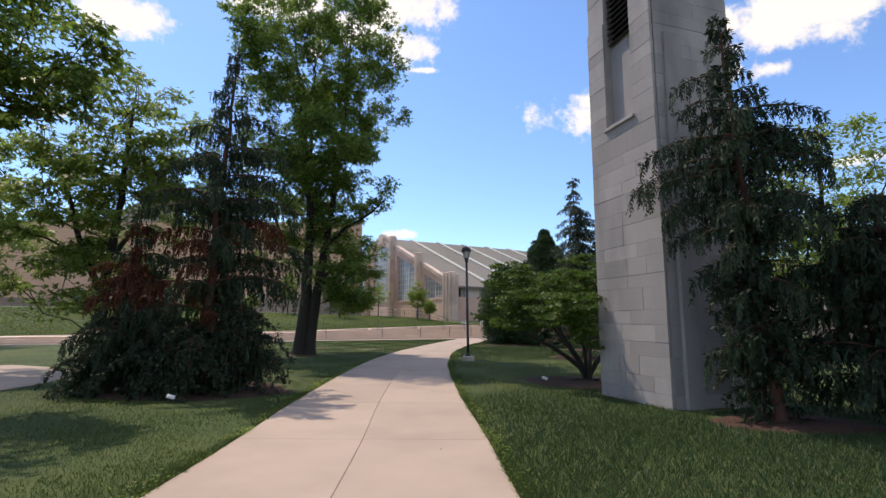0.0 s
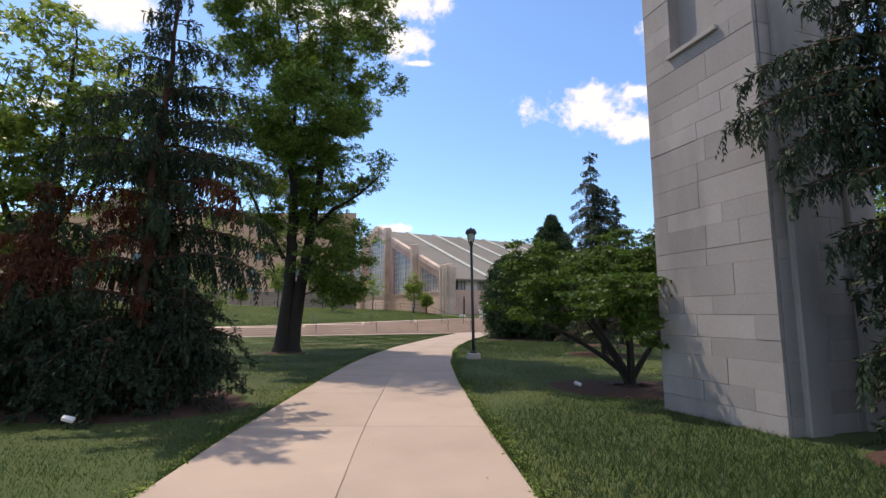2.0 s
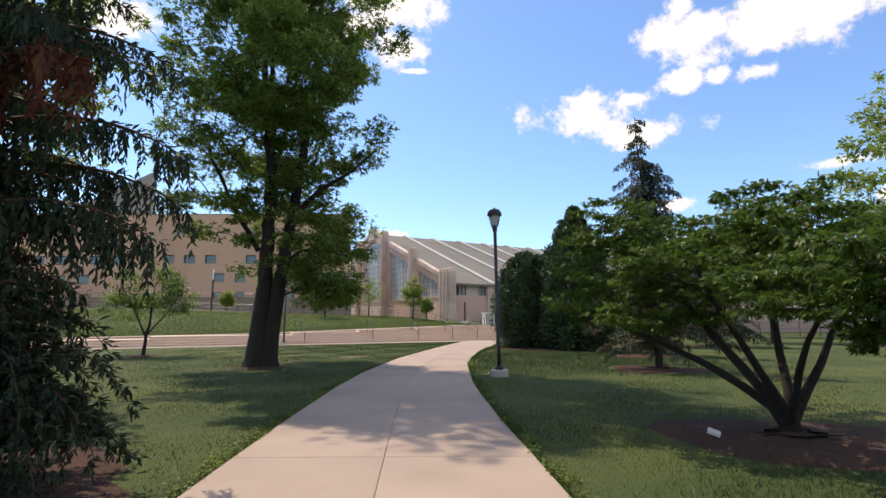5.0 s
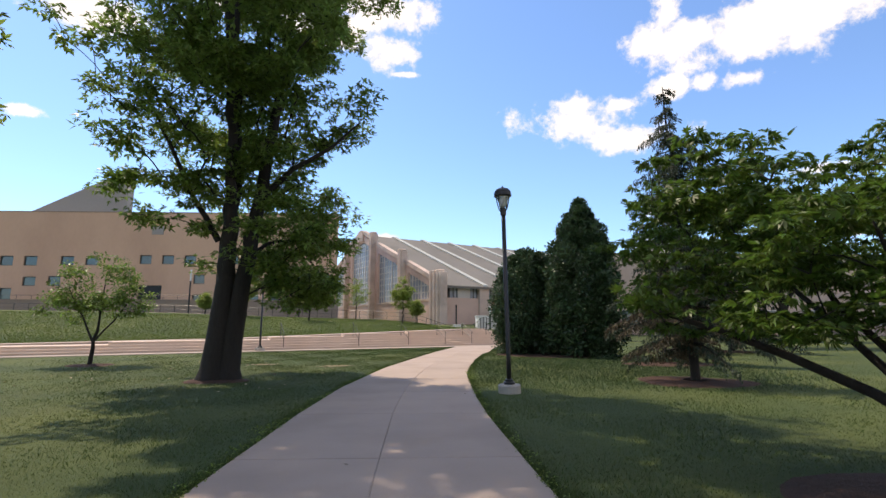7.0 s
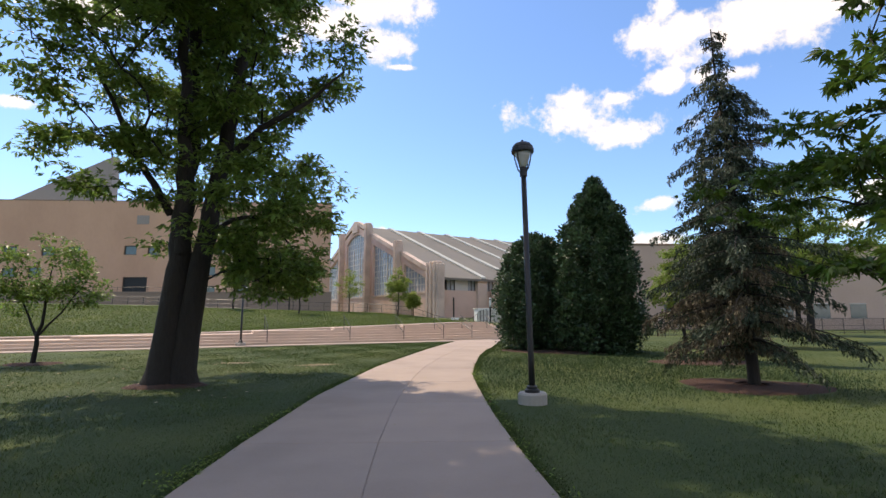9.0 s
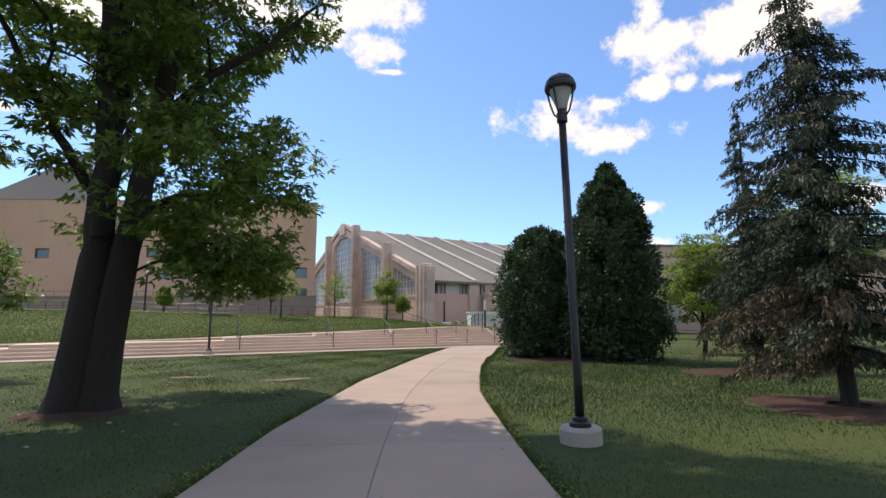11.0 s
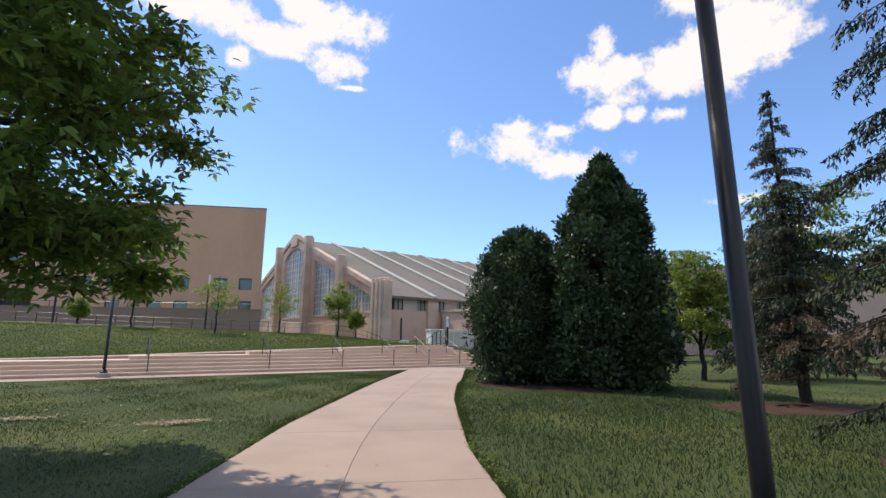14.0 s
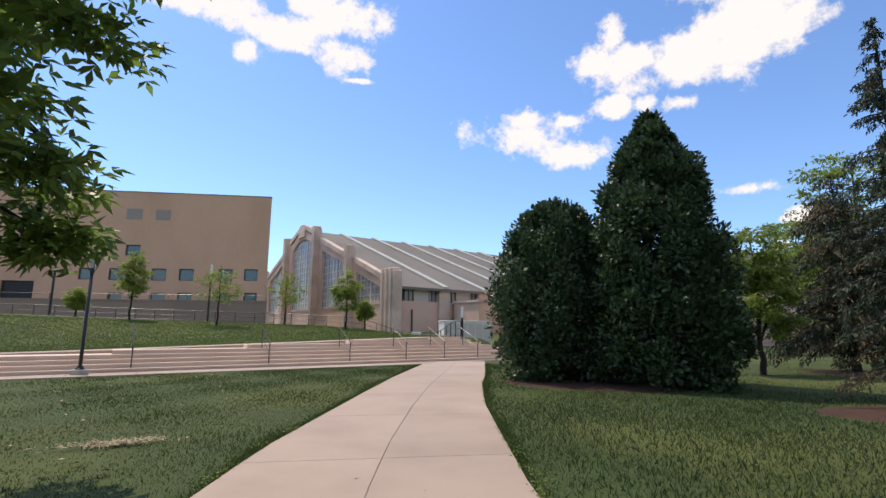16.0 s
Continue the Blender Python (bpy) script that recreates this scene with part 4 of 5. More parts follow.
    ln = np.tile((0.045 + 0.16 * d) * (1 - 0.35 * t), 2) * lr.uniform(0.8, 1.25, 2 * len(P))
    D = np.tile(np.repeat(dead, m), 2)
    P = np.vstack([P, P])
    cv, ca, cd = np.vstack(cover), np.vstack(cover_ax), np.concatenate(cover_dead)
    P, A, D = np.vstack([P, cv]), np.vstack([A, ca]), np.concatenate([D, cd])
    N = np.vstack([N, lr.normal(0, 0.5, cv.shape) + np.array([0, 0, 1.0])])
    ln = np.concatenate([ln, lr.uniform(0.06, 0.11, len(cv))])
    v, f = join_tubes(tubes)
    mesh_part("trunk", np_mesh("trunk", v, f, M_BARK_RED), e, smooth=True)
    for flag, mt, nm, lb in ((False, M_CONIFER, "crown", ""), (True, M_CONIFER_DEAD, "dead_foliage", "reddish brown dead sprays")):
        sel = D == flag
        if sel.any():
            v, f = leaves(P[sel], A[sel], N[sel], ln[sel] * 1.15, ln[sel] * 0.33)
            mesh_part(nm, np_mesh(nm, v, f, mt), e, lb)
    return e


# weeping evergreen before the tower, and the lower ones next to it
weeping_tree("weeping_evergreen", 5.3, 7.9, "dark weeping evergreen with hanging sprays before the tower",
             [(0.7, 0.8), (2.0, 0.9), (3.2, 1.25), (4.4, 1.2), (5.0, 0.8), (5.5, 0.4), (6.3, 0.28), (7.05, 0.1)], 34, 3, 61, lean=(-0.4, 0.15), hang=(0.2, 0.62),
             named_arms=[(4.75, 147, 1.5), (4.2, 150, 1.75), (4.0, 160, 1.6), (3.6, 140, 1.3), (5.15, -20, 1.3), (4.95, 10, 1.2), (4.7, -30, 1.25), (5.9, 150, 0.85), (5.4, 165, 0.8), (4.4, -30, 1.2), (3.1, 155, 1.2)], fan=0.28, share=0.75)
weeping_tree("weeping_evergreen", 6.9, 7.5, "low broad dark weeping evergreen beside the tower", [(0.3, 1.5), (1.5, 1.75), (2.6, 1.6), (3.2, 0.9), (3.7, 0.2)], 17, 4, 62, hang=(0.2, 0.6))
# weeping evergreens on the other side of the path
weeping_tree("weeping_evergreen", -5.75, 11.7, "tall weeping evergreen with brown dead sprays among the green",
             [(0.4, 1.5), (2.0, 1.75), (3.5, 1.75), (5.0, 1.5), (6.0, 1.05), (6.6, 0.75), (7.6, 0.42), (8.75, 0.1)], 34, 3, 63, lean=(0.42, 0), trunk_r=0.14, hang=(0.2, 0.66), fan=0.3, share=0.66, crowd=1.55,
             named_arms=[(5.4, 185, 1.55), (4.3, 180, 1.9), (6.4, 190, 0.95), (5.8, 5, 1.5), (5.0, -10, 1.8), (6.6, 0, 1.05), (4.2, 0, 1.9), (3.4, 10, 2.2), (3.8, -20, 2.1), (3.0, 30, 2.1), (2.5, 0, 2.1), (4.5, 20, 2.0)],
             dead_share=lambda p, th: 0.5 if 1.8 < p[2] < 4.4 and p[0] < 0.35 else 0.05)
weeping_tree("weeping_evergreen", -7.2, 11.4, "lower weeping evergreen with rust-brown dead sprays", [(0.4, 1.3), (1.6, 1.3), (2.8, 0.9), (3.9, 0.1)], 18, 4, 64, trunk_r=0.09, hang=(0.18, 0.5),
             dead_share=lambda p, th: 0.65 if p[2] > 1.9 else 0.06)
SHRUB = dict(trunk_r=0.06, hang=(0.06, 0.22), lift=0.22, tip_drop=0.42, fan=0.5, share=0.75, top_cover=3)
for sx, sy, sh, sw, sn in ((-4.75, 11.5, 2.0, 1.25, 65), (-6.2, 11.1, 1.55, 1.4, 66), (-7.35, 10.9, 1.5, 1.1, 67), (-5.5, 10.8, 1.2, 1.1, 70)):
    weeping_tree("evergreen_shrub", sx, sy, "low dark green evergreen shrub with arching sprays", [(0.2, sw), (sh * 0.45, sw * 0.95), (sh * 0.8, sw * 0.6), (sh, 0.15)], 11, 6, sn, **SHRUB)
weeping_tree("evergreen_shrub", 5.2, 8.1, "low dark green evergreen shrub at the tower's foot", [(0.2, 0.6), (1.0, 0.75), (2.2, 0.6), (2.7, 0.15)], 12, 6, 68, **SHRUB)
weeping_tree("evergreen_shrub", 8.2, 7.2, "low dark green evergreen shrub beside the tower", [(0.2, 1.3), (1.2, 1.35), (2.0, 1.0), (2.6, 0.2)], 13, 6, 69, **SHRUB)

NEEDLE = dict(hang=(0.06, 0.24), spray=(0.095, 0.03), step=0.075, spacing=0.034, strands=5)
conifer("spruce_tree", 6.95, 24.0, "thin ragged dark spruce with dry brown lower twigs", 9.1, 2.1, 71, M_SPRUCE, M_BARK, 40, 6, low=0.75, trunk_r=0.14, sag=0.27, lift=0.0, gaps=0.14, power=0.66, ragged=0.36,
        dead=M_SPRUCE_DRY, dead_share=lambda p, th: 0.55 if p[2] < 2.4 else 0.05, lean=(-0.35, 0), **NEEDLE)
conifer("spruce_tree", 10.18, 30.5, "pointed dark green spruce with gaps between its arms", 8.7, 1.45, 72, M_SPRUCE, M_BARK, 38, 6, low=0.8, trunk_r=0.14, sag=0.18, lift=0.05, gaps=0.2, power=0.7, ragged=0.45,
        dead=M_SPRUCE_DRY, dead_share=lambda p, th: 0.5 if p[2] < 2.5 else 0.06, **NEEDLE)
conifer("spruce_tree", 17.4, 38.5, "broad greyish spruce with dry drooping twigs", 8.0, 3.2, 73, M_SPRUCE, M_BARK, 34, 6, low=0.8, trunk_r=0.17, sag=0.25, lift=0.05, gaps=0.1, power=0.6, ragged=0.3,
        dead=M_SPRUCE_DRY, dead_share=lambda p, th: 0.4, hang=(0.1, 0.4), spray=(0.17, 0.055), step=0.12, spacing=0.08, strands=3)


def dense_evergreen(x, y, label, profile, n, seed, leaf=0.17, squash=1.0):
    """A dense upright evergreen: many stems inside, and foliage heaped in lobes. profile: (radius, z)."""
    e = tree_thing("evergreen_bush", x, y, label, "shrub")
    lr = np.random.default_rng(seed)
    zz, rr = np.array([p[1] for p in profile]), np.array([p[0] for p in profile])
    H = zz[-1]
    tubes = []
    for k in range(9):
        a = lr.random() * 6.28
        b = np.array([math.cos(a) * 0.5, math.sin(a) * 0.5, 0]) * lr.uniform(0.3, 1.6)
        h = H * lr.uniform(0.4, 0.75)
        r = np.interp(h, zz, rr) * 0.5
        tubes.append(tube(bend(b, np.array([math.cos(a) * r, math.sin(a) * r, h]), 7, lift=0.1), np.linspace(0.07, 0.02, 7), 6))
    v, f = join_tubes(tubes)
    mesh_part("trunk", np_mesh("trunk", v, f, M_BARK), e, smooth=True)
    # lobes over the outline
    m = 230
    lz = H * (0.02 + 0.97 * lr.random(m) ** 0.9)
    la = lr.random(m) * 2 * math.pi
    lrad = np.interp(lz, zz, rr) * lr.uniform(0.66, 1.02, m)
    lobes = np.stack([np.cos(la) * lrad, np.sin(la) * lrad * squash, lz], 1)
    size = lr.uniform(0.22, 0.62, m) * np.interp(lz, [0, H * 0.6, H], [1.1, 0.9, 0.42])
    pick = lr.integers(0, m, n)
    d = unit(lr.normal(0, 1, (n, 3)))
    rad = lr.random((n, 1)) ** 0.35
    p = lobes[pick] + d * rad * size[pick][:, None] * np.array([1, 1, 1.4])
    inner = lr.random((n // 3, 1)) ** 0.5
    iz = H * 0.95 * lr.random(n // 3)
    ia = lr.random(n // 3) * 2 * math.pi
    ir = np.interp(iz, zz, rr) * 0.72 * inner[:, 0]
    p2 = np.stack([np.cos(ia) * ir, np.sin(ia) * ir * squash, iz], 1)
    d2 = unit(np.stack([np.cos(ia), np.sin(ia), lr.normal(0, 0.4, len(ia))], 1))
    p, d = np.vstack([p, p2]), np.vstack([d, d2])
    p[:, 2] = np.maximum(p[:, 2], 0.05)
    ax = d + lr.normal(0, 0.5, p.shape) + np.array([0, 0, 0.35])
    nr = d + lr.normal(0, 0.6, p.shape)
    ln = leaf * lr.uniform(0.6, 1.3, len(p))
    v, f = leaves(p, ax, nr, ln, ln * 0.5)
    mesh_part("crown", np_mesh("crown", v, f, M_YEW), e)


dense_evergreen(7.5, 35.3, "tall cone-shaped dark evergreen by the path", [(1.65, 0), (1.95, 0.9), (1.9, 2.6), (1.68, 4.6), (1.3, 6.0), (0.75, 7.05), (0.35, 7.7), (0.05, 8.2)], 66000, 81, leaf=0.165)
dense_evergreen(4.95, 37.3, "rounded dark evergreen shrub by the path", [(1.1, 0.0), (1.6, 0.8), (1.9, 2.0), (1.85, 3.4), (1.5, 4.5), (0.95, 5.3), (0.2, 5.8)], 48000, 82, leaf=0.15)

# young trees
broadleaf("young_tree", -14.4, 30.4, "small young tree with a thin trunk in a mulch ring",
          [[(0, 0, -0.05, 0.09), (0.05, 0, 0.8, 0.07), (0.2, 0, 1.6, 0.05), (0.3, 0, 3.4, 0.015)], [(0.05, 0, 0.9, 0.05), (-0.6, 0.1, 2.0, 0.03), (-1.2, 0, 3.2, 0.01)], [(0.1, 0, 1.0, 0.04), (0.9, 0, 2.0, 0.025), (1.6, 0, 3.0, 0.01)]],
          [(0.1, 0, 3.4, 1.7, 1.5, 1.2), (-1.0, 0, 2.5, 1.3, 1.2, 0.7), (1.0, 0, 2.6, 1.3, 1.2, 0.7)], 110, 42, 0.35, 0.13, M_BARK, M_LEAF, 91, tip=0.006, min_z=1.3)
for x, y, h, w, seed, mt in ((-20.5, 64.5, 7.0, 1.5, 92, M_LEAF_LIGHT), (-13.2, 62.5, 6.2, 2.2, 93, M_LEAF_LIGHT), (-9.0, 68.0, 6.2, 2.1, 94, M_LEAF_LIGHT), (-3.3, 64.0, 6.3, 1.5, 95, M_LEAF_LIGHT), (-1.75, 66.5, 3.4, 0.9, 96, M_LEAF_LIGHT), (-27.0, 69.0, 3.2, 1.0, 97, M_LEAF_LIGHT)):
    h *= 0.82
    sparse = seed in (93, 94)
    broadleaf("young_tree", x, y, "sparse young tree with yellowing leaves on the slope" if seed == 93 else "young light green tree with a thin trunk on the slope",
              [[(0, 0, -0.05, 0.09), (0.03, 0, h * 0.3, 0.06), (0, 0, h * 0.95, 0.015)]],
              [(0, 0, h * 0.45, w * 0.8, w * 0.8, h * 0.16), (0, 0, h * 0.63, w * 0.85, w * 0.8, h * 0.2), (0, 0, h * 0.83, w * 0.5, w * 0.5, h * 0.17)], 60 if sparse else 90, 18 if sparse else 34, 0.4, 0.19, M_BARK, M_LEAF_YOUNG, seed, tip=0.008, group="young trees on the slope")

# trees on the far side
FAR = [(19.5, 24.0, 13.0, 6.5, 101, M_LEAF_LIGHT, "wide airy light green tree with dark forked limbs"), (24.5, 56.0, 10.0, 4.2, 102, M_LEAF_LIGHT, "rounded leafy tree before the far building"),
       (33.0, 55.0, 12.0, 5.0, 103, M_LEAF, "leafy green tree before the far building"), (25.0, 44.0, 12.0, 4.6, 104, M_LEAF_LIGHT, "leafy light green tree on the lawn"),
       (37.0, 45.0, 12.0, 5.5, 105, M_LEAF, "broad leafy tree on the lawn"), (-33.0, 33.0, 13.0, 6.0, 106, M_LEAF_LIGHT, "broad leafy tree far across the lawn")]
for x, y, h, w, seed, mt, lb in FAR:
    broadleaf("leafy_tree", x, y, lb,
              [[(0, 0, -0.1, 0.26), (0.1, 0, h * 0.18, 0.2), (-0.2, 0.1, h * 0.5, 0.12), (0, 0, h * 0.92, 0.03)], [(0, 0, h * 0.2, 0.14), (w * 0.3, 0, h * 0.45, 0.09), (w * 0.5, 0, h * 0.7, 0.03)], [(0, 0, h * 0.22, 0.12), (-w * 0.35, 0, h * 0.42, 0.08), (-w * 0.55, 0, h * 0.65, 0.03)]],
              [(0, 0, h * 0.78, w * 0.65, w * 0.65, h * 0.18), (w * 0.4, 0, h * 0.55, w * 0.6, w * 0.6, h * 0.16), (-w * 0.4, 0, h * 0.52, w * 0.6, w * 0.6, h * 0.16), (0, 0, h * 0.4, w * 0.6, w * 0.6, h * 0.12)],
              170, 46, 0.75, 0.24, M_BARK, mt, seed, tip=0.014, flat=0.35, min_z=h * 0.2)
broadleaf("leafy_tree", 13.2, 38.3, "small rounded light green tree beyond the evergreen pair",
          [[(0, 0, -0.1, 0.12), (0.05, 0, 1.2, 0.09), (0.1, 0, 3.2, 0.05), (0, 0, 5.2, 0.015)], [(0.03, 0, 1.2, 0.05), (0.8, 0.1, 2.6, 0.03), (1.2, 0, 3.6, 0.01)], [(0.03, 0, 1.3, 0.05), (-0.7, 0.1, 2.5, 0.03), (-1.1, 0, 3.4, 0.01)]],
          [(0, 0, 4.4, 1.1, 1.1, 1.1), (0.7, 0, 3.1, 1.0, 1.1, 0.9), (-0.7, 0.1, 3.0, 1.0, 1.1, 0.9), (0, -0.3, 2.0, 1.2, 1.1, 0.6)], 170, 40, 0.36, 0.16, M_BARK, M_LEAF_LIGHT, 107, tip=0.007, min_z=1.0)


# ---- lamps ----
def street_lamp(x, y, h, label, footing=0.21, lean=0.0):
    e = empty("street_lamp", pose(x, y, ground_at(x, y), 0, lean, 0), label, "street lamp", "post lamps along the walks")
    part("footing", lathe([(0.27, -0.2), (0.27, footing - 0.03), (0.245, footing)], 20), M_LAMPBASE, e, "round concrete footing", smooth=False)
    part("base", lathe([(0.14, footing), (0.14, footing + 0.05), (0.10, footing + 0.07), (0.10, footing + 0.11), (0.066, footing + 0.13)], 20), M_BLACK, e)
    part("pole", lathe([(0.06, footing + 0.12), (0.058, footing + 0.6), (0.052, h - 0.75)], 18), M_BLACK, e, smooth=True)
    t = h - 0.75
    part("collar", lathe([(0.055, t), (0.075, t + 0.01), (0.075, t + 0.14), (0.06, t + 0.16), (0.06, t + 0.2)], 18), M_BLACK, e)
    for k in range(4):
        a = radians(45 + 90 * k)
        c, s = math.cos(a), math.sin(a)
        pts = [(r * c, r * s, t + z) for r, z in ((0.065, 0.1), (0.12, 0.16), (0.165, 0.3), (0.20, 0.45), (0.205, 0.52))]
        part("arm", rod(pts, 0.014, 6), M_BLACK, e)
    part("lamp_glass", lathe([(0.05, t + 0.2), (0.075, t + 0.24), (0.14, t + 0.42), (0.165, t + 0.5)], 18), M_LANTERN, e, "frosted lantern glass", smooth=True)
    part("ring", lathe([(0.215, t + 0.49), (0.225, t + 0.51), (0.225, t + 0.56), (0.215, t + 0.58)], 20), M_BLACK, e)
    part("hood", lathe([(0.215, t + 0.565), (0.205, t + 0.62), (0.16, t + 0.68), (0.08, t + 0.715), (0.03, t + 0.725), (0.025, t + 0.75), (0.012, t + 0.77)], 20), M_BLACK, e, smooth=True)


street_lamp(1.14, 21.83, 5.12, "black post lamp with a glass lantern on a concrete footing", lean=-0.9)
street_lamp(-11.05, 40.75, 4.3, "black post lamp on a concrete footing by the steps")


def column_light(x, y, h):
    e = empty("column_light", pose(x, y, ground_at(x, y)), "slim dark light column with a pale cylinder top", "street lamp", "slim light columns")
    part("pole", lathe([(0.09, -0.1), (0.09, h * 0.74)], 12), M_BLACK, e)
    part("diffuser", lathe([(0.10, h * 0.74), (0.10, h - 0.05), (0.06, h)], 12), M_LANTERN, e)


for x, y, h in ((-28.5, 68, 5.2), (-15.8, 68.5, 5.2), (5.6, 58, 3.2), (22.8, 47.5, 4.2)):
    column_light(x, y, h)


def spotlight(x, y, turn):
    e = empty("ground_spotlight", pose(x, y, ground_at(x, y), 0, 0, turn), "small white floodlight on a stake in the mulch", "spotlight")
    part("stake", rod([(0, 0, -0.05), (0, 0, 0.1)], 0.012), M_BLACK, e)
    bm = box(-0.075, 0.075, -0.04, 0.04, -0.025, 0.025, 0.008, m=pose(0, 0, 0.12, 25, 18, 0))
    part("housing", bm, M_WHITE, e)
    part("lens", box(-0.062, 0.062, 0.04, 0.045, -0.018, 0.018, m=pose(0, 0, 0.12, 25, 18, 0)), M_GLASS_FAR, e)


spotlight(-5.28, 9.72, 20)
spotlight(2.78, 13.5, -30)


# ---- arena ----
def build_arena():
    ax = 28.8
    e = empty("arena", pose(1.9, 91.7, 0, 0, 0, ax), "old buff brick arena with tall windows and grey ribbed roof", "building")
    # local x runs along the long side, local y along the gable front
    MID, Z0 = 37.0, 0.6
    roof_z = lambda y: 8.1 + (MID - abs(y - MID)) / MID * 14.2
    # gable wall, with openings left between the parts
    wins = [(4.2, 12.3, 8.0, 11.1), (16.6, 26.8, 12.9, 16.6), (31.3, 42.7, 18.6, 18.6)]
    wins += [(2 * MID - b, 2 * MID - a, tb, ta) for a, b, ta, tb in wins[:2]]
    wins.sort()
    sill = 5.7

    def wall_piece(pts, nm="wall", mat=M_ARENA, x0=0.0, x1=0.8, label=""):
        bm = bmesh.new()
        a = [bm.verts.new((x0, y, z)) for y, z in pts]
        b = [bm.verts.new((x1, y, z)) for y, z in pts]
        bm.faces.new(a)
        bm.faces.new(b[::-1])
        n = len(pts)
        for i in range(n):
            bm.faces.new((a[i], b[i], b[(i + 1) % n], a[(i + 1) % n]))
        bmesh.ops.recalc_face_normals(bm, faces=bm.faces)
        return part(nm, bm, mat, e, label)

    wall_piece([(0, Z0), (74, Z0), (74, sill), (0, sill)])
    ys = [0] + [q for w in wins for q in w[:2]] + [74]
    for a, b in zip(ys[::2], ys[1::2]):
        mid = [MID] if a < MID < b else []
        wall_piece([(a, sill), (b, sill), (b, roof_z(b))] + [(q, roof_z(q)) for q in mid] + [(a, roof_z(a))])
    for a, b, ta, tb in wins:
        arch = abs((a + b) / 2 - MID) < 1
        if arch:
            top = [(a + (b - a) * u, 18.3 + 1.9 * math.sin(u * math.pi) ** 0.75) for u in np.linspace(0, 1, 13)]
        else:
            top = [(a, ta), (b, tb)]
        upper = ([(b, roof_z(b)), (MID, roof_z(MID)), (a, roof_z(a))] if arch else [(b, roof_z(b)), (a, roof_z(a))])
        wall_piece(top + upper)
        win = wall_piece([(a, sill), (b, sill)] + top[::-1], "window", M_GLASS_ARENA, 0.45, 0.5, "tall window of many small panes")
        win.parent = e
        part("sill", box(-0.12, 0.1, a - 0.2, b + 0.2, sill - 0.35, sill + 0.02), M_ARENA_STONE, win, "pale stone sill")
        tz = lambda y: float(np.interp(y, [q[0] for q in top], [q[1] for q in top]))
        n = max(4, int((b - a) / 1.15))
        for i in range(n + 1):
            y = a + (b - a) * i / n
            y = min(max(y, a + 0.08), b - 0.08)
            thick = 0.2 if i % 3 == 0 else 0.08
            part("mullion", box(0.34 if i % 3 == 0 else 0.38, 0.47, y - thick, y + thick, sill, tz(y) - 0.02), M_MULLION, win)
        z = sill + 1.25
        while z < max(ta, tb, 20) - 0.4:
            inside = [y for y in np.linspace(a, b, 60) if tz(y) > z]
            if len(inside) > 3:
                part("mullion", box(0.37, 0.47, inside[0], inside[-1], z - 0.075, z + 0.075), M_MULLION, win)
            z += 1.25
    # buttress piers on the gable front
    for y, top, w in ((0.6, 10.0, 2.0), (14.2, 15.4, 0.6), (28.9, 21.2, 0.66), (45.1, 21.2, 0.66), (59.8, 15.4, 0.6), (73.4, 10.0, 2.0)):
        pier = part("pier", box(-0.9, 0.5, y - w, y + w, Z0, top, 0.12), M_ARENA_STONE, e, "pale stone pier")
        for k in (-1, 0, 1):
            part("pier_rib", box(-1.15, -0.88, y + k * w * 0.6 - 0.2, y + k * w * 0.6 + 0.2, Z0, top + 0.35, 0.06), M_ARENA_STONE, pier)
        part("pier_cap", box(-0.7, 0.4, y - w * 0.7, y + w * 0.7, top, top + 0.45, 0.15), M_ARENA_STONE, pier)
    # raking coping in steps, and the peak
    for s in (1, -1):
        for y0, y1 in ((3.3, 13.1), (15.3, 27.7), (30.1, 36.0)):
            q = lambda y: MID + s * (MID - y)
            lift = 0.9 if y0 > 29 else 0.15
            pts = [(q(y0), roof_z(y0) + lift - 0.5), (q(y1), roof_z(y1) + lift - 0.5), (q(y1), roof_z(y1) + lift + 0.35), (q(y0), roof_z(y0) + lift + 0.35)]
            wall_piece(pts, "coping", M_ARENA_STONE, -0.25, 0.85)
    wall_piece([(35.2, 20.6), (38.8, 20.6), (38.6, 22.4), (37.9, 23.2), (36.1, 23.2), (35.4, 22.4)], "peak_stone", M_ARENA_STONE, -0.4, 0.9)
    # roof, with pale ribs
    L = 96.0
    for s in (1, -1):
        q = lambda y: MID + s * (MID - y)
        bm = bmesh.new()
        pts = [(q(-0.9), 7.75), (q(37.0), 22.3)]
        a = [bm.verts.new((x, y, z)) for y, z in pts for x in (0.3, L)]
        b = [bm.verts.new((x, y, z - 0.4)) for y, z in pts for x in (0.3, L)]
        bm.faces.new((a[0], a[1], a[3], a[2]))
        bm.faces.new((b[0], b[2], b[3], b[1]))
        for i, j in ((0, 1), (1, 3), (3, 2), (2, 0)):
            bm.faces.new((a[i], b[i], b[j], a[j]))
        bmesh.ops.recalc_face_normals(bm, faces=bm.faces)
        roof = part("roof", bm, M_ROOF, e, "sloping grey roof")
        for k in range(11):
            x = 8.7 + 8.0 * k
            bm = bmesh.new()
            p0, p1 = (q(-0.95), 7.78), (q(36.9), 22.3)
            vs = [bm.verts.new((x + dx, y, z + dz)) for (y, z) in (p0, p1) for dz in (0, 0.3) for dx in (-0.5, 0.5)]
            for f in ((0, 1, 3, 2), (4, 6, 7, 5), (0, 4, 5, 1), (2, 3, 7, 6), (0, 2, 6, 4), (1, 5, 7, 3)):
                bm.faces.new([vs[i] for i in f])
            bmesh.ops.recalc_face_normals(bm, faces=bm.faces)
            part("rib", bm, M_RIB, roof, "pale raised rib")
